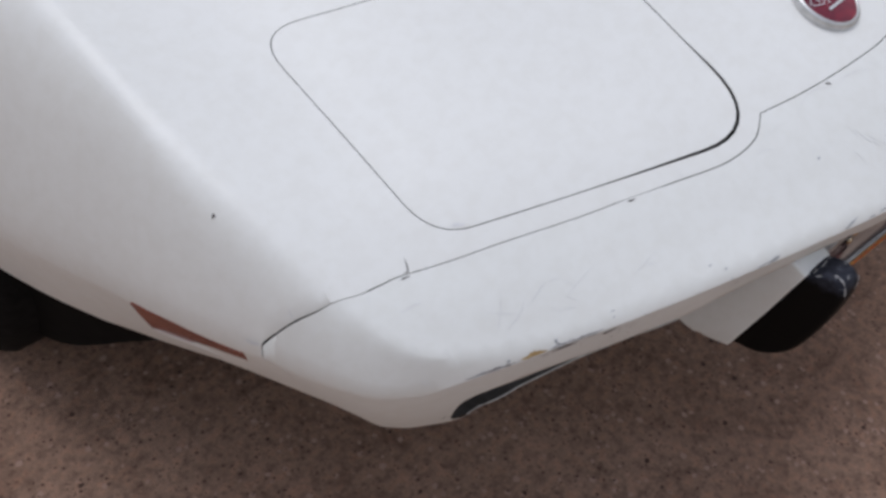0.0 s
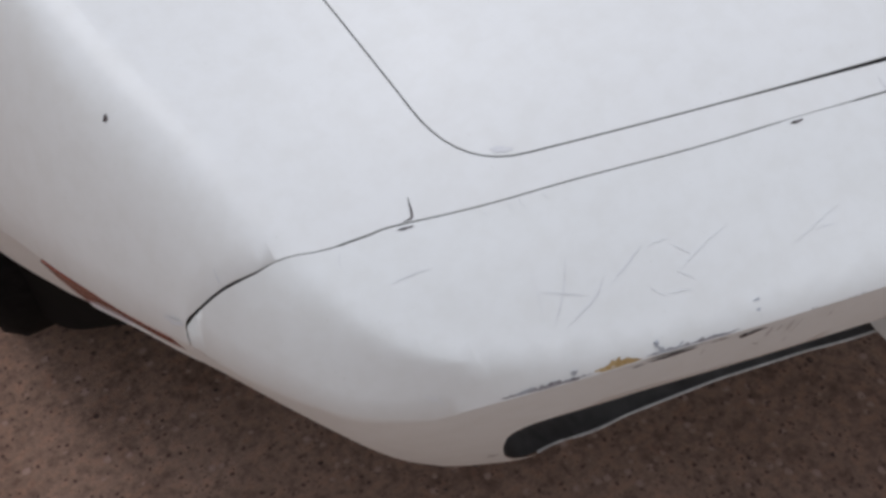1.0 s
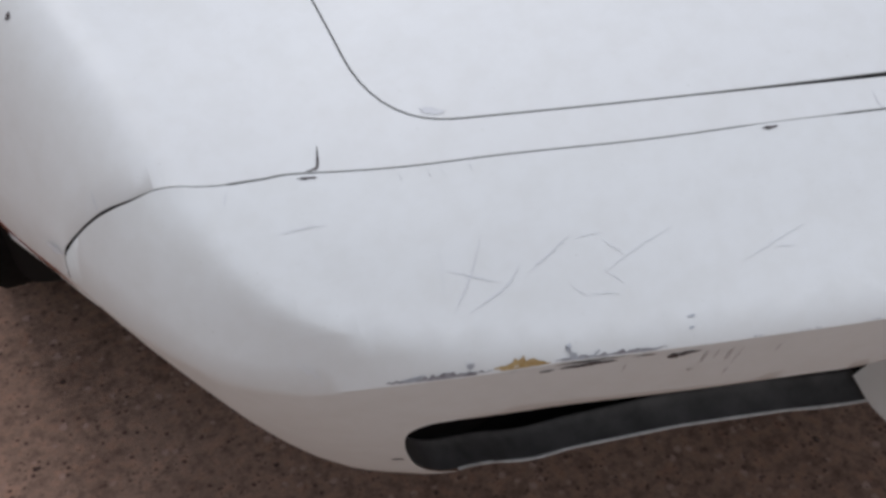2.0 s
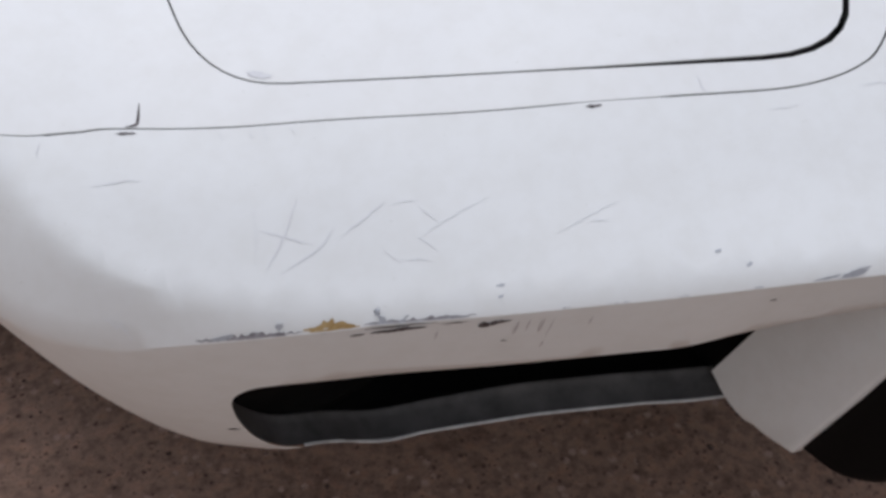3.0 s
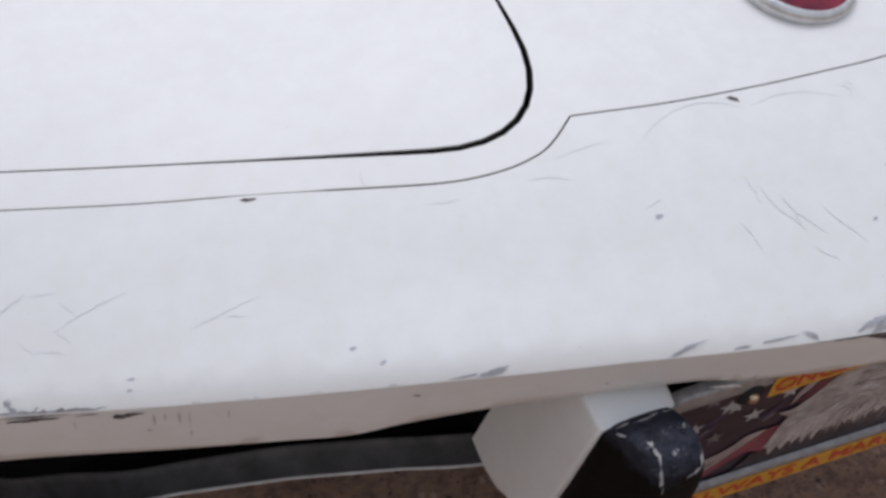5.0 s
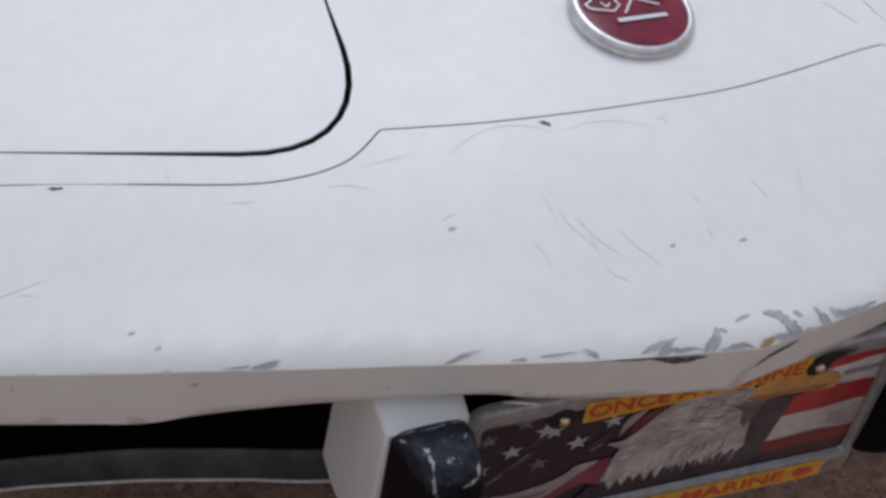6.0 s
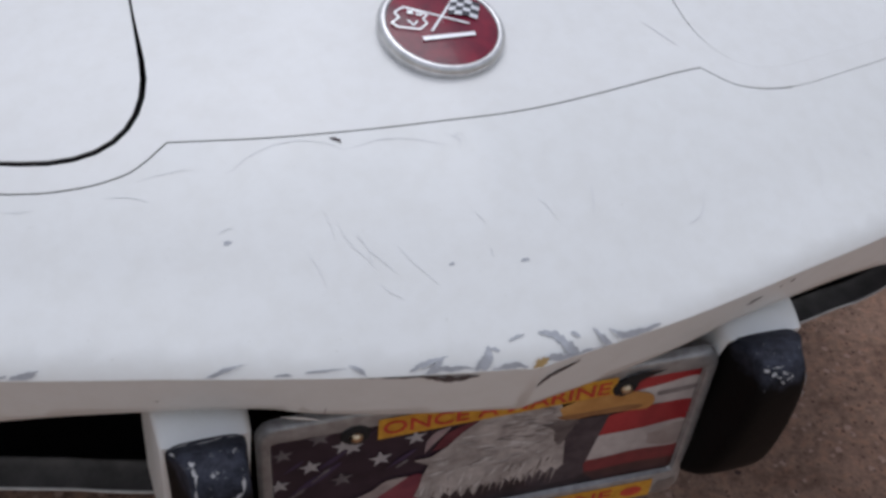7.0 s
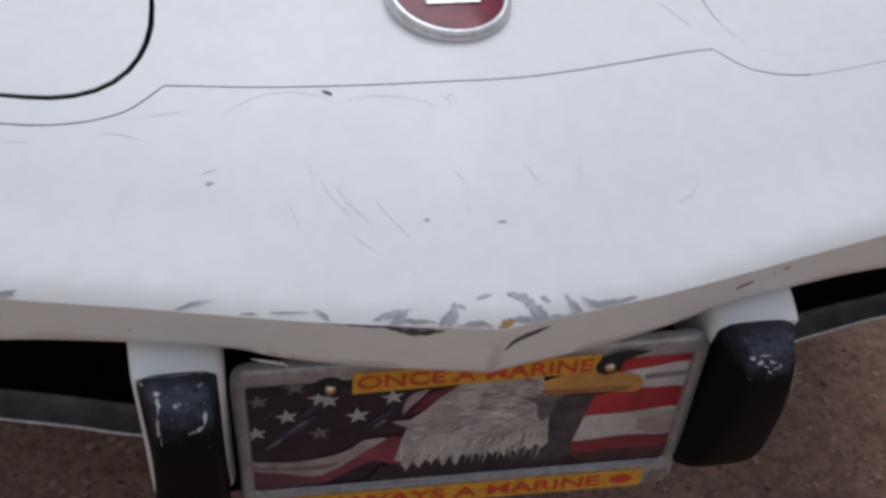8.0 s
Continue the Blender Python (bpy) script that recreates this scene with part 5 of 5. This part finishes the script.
SCRATCHES = [
    ([(-0.0944, 0.0905), (-0.090, 0.078), (-0.0787, 0.0625)], 0.0016, 1), ([(-0.0857, 0.081), (-0.0776, 0.069), (-0.067, 0.057)], 0.0015, 1), ([(-0.064, 0.071), (-0.0565, 0.060), (-0.0456, 0.047)], 0.0015, 1),
    ([(-0.0787, 0.054), (-0.073, 0.048), (-0.0666, 0.0436)], 0.0013, 1), ([(-0.0114, 0.061), (-0.0113, 0.058), (-0.011, 0.055)], 0.0015, 1), ([(-0.160, 0.0975), (-0.157, 0.0994), (-0.1515, 0.0995)], 0.0022, 1),
    ([(-0.218, 0.1315), (-0.2046, 0.129), (-0.1935, 0.1236)], 0.0013, 1),
    ([(-0.150, 0.130), (-0.133, 0.139), (-0.113, 0.143), (-0.093, 0.139), (-0.080, 0.131)], 0.0009, 0), ([(-0.080, 0.131), (-0.059, 0.134), (-0.039, 0.131), (-0.019, 0.123)], 0.0009, 0),
    ([(-0.018, 0.131), (-0.011, 0.126), (-0.013, 0.120)], 0.0009, 0), ([(-0.015, 0.128), (-0.009, 0.130), (-0.007, 0.123)], 0.0009, 1),
    ([(0.064, 0.091), (0.062, 0.082), (0.059, 0.072)], 0.0010, 0), ([(0.244, 0.104), (0.240, 0.092), (0.235, 0.079)], 0.0009, 1), ([(0.121, 0.063), (0.134, 0.070), (0.143, 0.085)], 0.0011, 0),
    ([(0.281, 0.114), (0.288, 0.109), (0.294, 0.106)], 0.0009, 1), ([(-0.274, 0.138), (-0.264, 0.135), (-0.255, 0.134)], 0.001, 1), ([(-0.199, 0.137), (-0.182, 0.138), (-0.165, 0.137)], 0.001, 1),
    ([(-0.6055, 0.2172), (-0.5945, 0.2166), (-0.5825, 0.2146)], 0.0011, 0), ([(-0.6248, 0.2335), (-0.6235, 0.237), (-0.6212, 0.2402)], 0.0009, 0),
    ([(-0.5157, 0.1843), (-0.5266, 0.1723), (-0.5397, 0.1625)], 0.0013, 0), ([(-0.5377, 0.1784), (-0.5267, 0.1718), (-0.5149, 0.1638)], 0.0011, 0), ([(-0.5338, 0.1592), (-0.5135, 0.1617), (-0.5032, 0.1668)], 0.0013, 0), ([(-0.5006, 0.1621), (-0.4859, 0.1650), (-0.4767, 0.1675)], 0.0013, 0),
    ([(-0.5368, 0.1884), (-0.5388, 0.1786), (-0.5435, 0.1665)], 0.0010, 1), ([(-0.4622, 0.1591), (-0.4586, 0.1540), (-0.4551, 0.1488)], 0.0010, 1), ([(-0.4684, 0.1469), (-0.4551, 0.1488), (-0.4429, 0.1501), (-0.4286, 0.1508)], 0.0012, 1), ([(-0.4670, 0.1479), (-0.4638, 0.1436), (-0.4605, 0.1392)], 0.0012, 1),
    ([(-0.4784, 0.1422), (-0.4708, 0.1399), (-0.4646, 0.1364)], 0.0012, 1), ([(-0.4851, 0.1503), (-0.4820, 0.1460), (-0.4787, 0.1414)], 0.0010, 1), ([(-0.4749, 0.1654), (-0.4680, 0.1640), (-0.4612, 0.1620)], 0.0010, 1), ([(-0.4036, 0.1239), (-0.3923, 0.1244), (-0.3786, 0.1253), (-0.3673, 0.1254)], 0.0012, 1), ([(-0.3862, 0.1230), (-0.3815, 0.1213), (-0.3765, 0.1194)], 0.0012, 1),
]
for k, (line, w, faint) in enumerate(SCRATCHES):
    stroke("scratch", line, w * 0.48, on_top, (scratch_grey, scratch_faint)[faint], seed=k, wobble=0.0003, rag=0.4)
rnd = random.Random(12)
for k in range(5):
    x, y, a, r = rnd.uniform(-0.11, 0.10), rnd.uniform(0.04, 0.09), rnd.uniform(1.7, 2.4), rnd.uniform(0.008, 0.022)
    stroke("scratch", [(x, y), (x + 0.5 * r * math.cos(a) + 0.001, y + 0.5 * r * math.sin(a)), (x + r * math.cos(a), y + r * math.sin(a))], 0.0006, on_top, scratch_faint, seed=k)
for k in range(4):
    x = -0.540 + 0.011 * k + rnd.uniform(-0.003, 0.003)
    y = float(np.interp(-x, [p[0] for p in LEFT_JOINT], [p[1] for p in LEFT_JOINT])) - 0.0015
    stroke("hairline_crack", [(x, y), (x + 0.0004, y - 0.003), (x + 0.0002, y - rnd.uniform(0.004, 0.007))], 0.0004, on_top, scratch_faint, seed=k)
stroke("crack", [(-0.5825, 0.2398), (-0.5770, 0.2400), (-0.5747, 0.2440), (-0.5725, 0.2500)], 0.0013, on_top, dark_chip, body, 0.0002)
stroke("crack", [(-0.6780, 0.2745), (-0.6782, 0.2710), (-0.6780, 0.2672)], 0.0006, on_top, scratch_grey, body, 0.0001)
stroke("crack", [(-0.7065, 0.3025), (-0.7035, 0.2950), (-0.7000, 0.2875)], 0.0008, on_top, scratch_grey, body, 0.0001)
stroke("crack", [(-0.300, 0.166), (-0.301, 0.160), (-0.300, 0.156)], 0.0007, on_top, scratch_grey, body, 0.0001)
stroke("crack", [(0.151, 0.214), (0.163, 0.200), (0.171, 0.190)], 0.0009, on_top, scratch_grey, body, 0.0002)


stroke("fold_mark", [(-0.6150, 0.1795), (-0.6095, 0.1755), (-0.6050, 0.1712)], 0.0007, on_top, scratch_faint, seed=3)
stroke("torn_flap", [(-0.140, 0.5100), (-0.128, 0.5075), (-0.117, 0.5040)], 0.0032, on_face(-1), cover_white, seed=3)


# ---- grit on the concrete ----
def make_grit():
    rnd = random.Random(5)
    bm = bmesh.new()
    for k in range(500):
        x, y = rnd.uniform(-1.15, 1.1), rnd.uniform(-0.25, 1.0)
        r = rnd.choice((0.0009, 0.0012, 0.0016, 0.002)) * rnd.uniform(0.8, 1.3)
        turn = Matrix.Rotation(rnd.uniform(0, 6.28), 4, "Z") @ Matrix.Diagonal((1.3, 0.8, 0.45, 1))
        bmesh.ops.create_icosphere(bm, subdivisions=1, radius=r, matrix=Matrix.Translation((x, y, r * 0.1)) @ turn)
    m = material("grit", (0.06, 0.045, 0.04), 0.9, 0, 0.2)
    geo = m.node_tree.nodes.new("ShaderNodeNewGeometry")
    shade(m, ramp(m, geo.outputs["Random Per Island"], ((0.0, (0.03, 0.02, 0.018)), (0.55, (0.06, 0.042, 0.035)), (0.8, (0.10, 0.062, 0.05)), (1.0, (0.22, 0.145, 0.115)))))
    tagged(part("ground_grit", bm, m, None), "loose dark and pale grit lying on the concrete", "grit", kind="stuff")


make_grit()
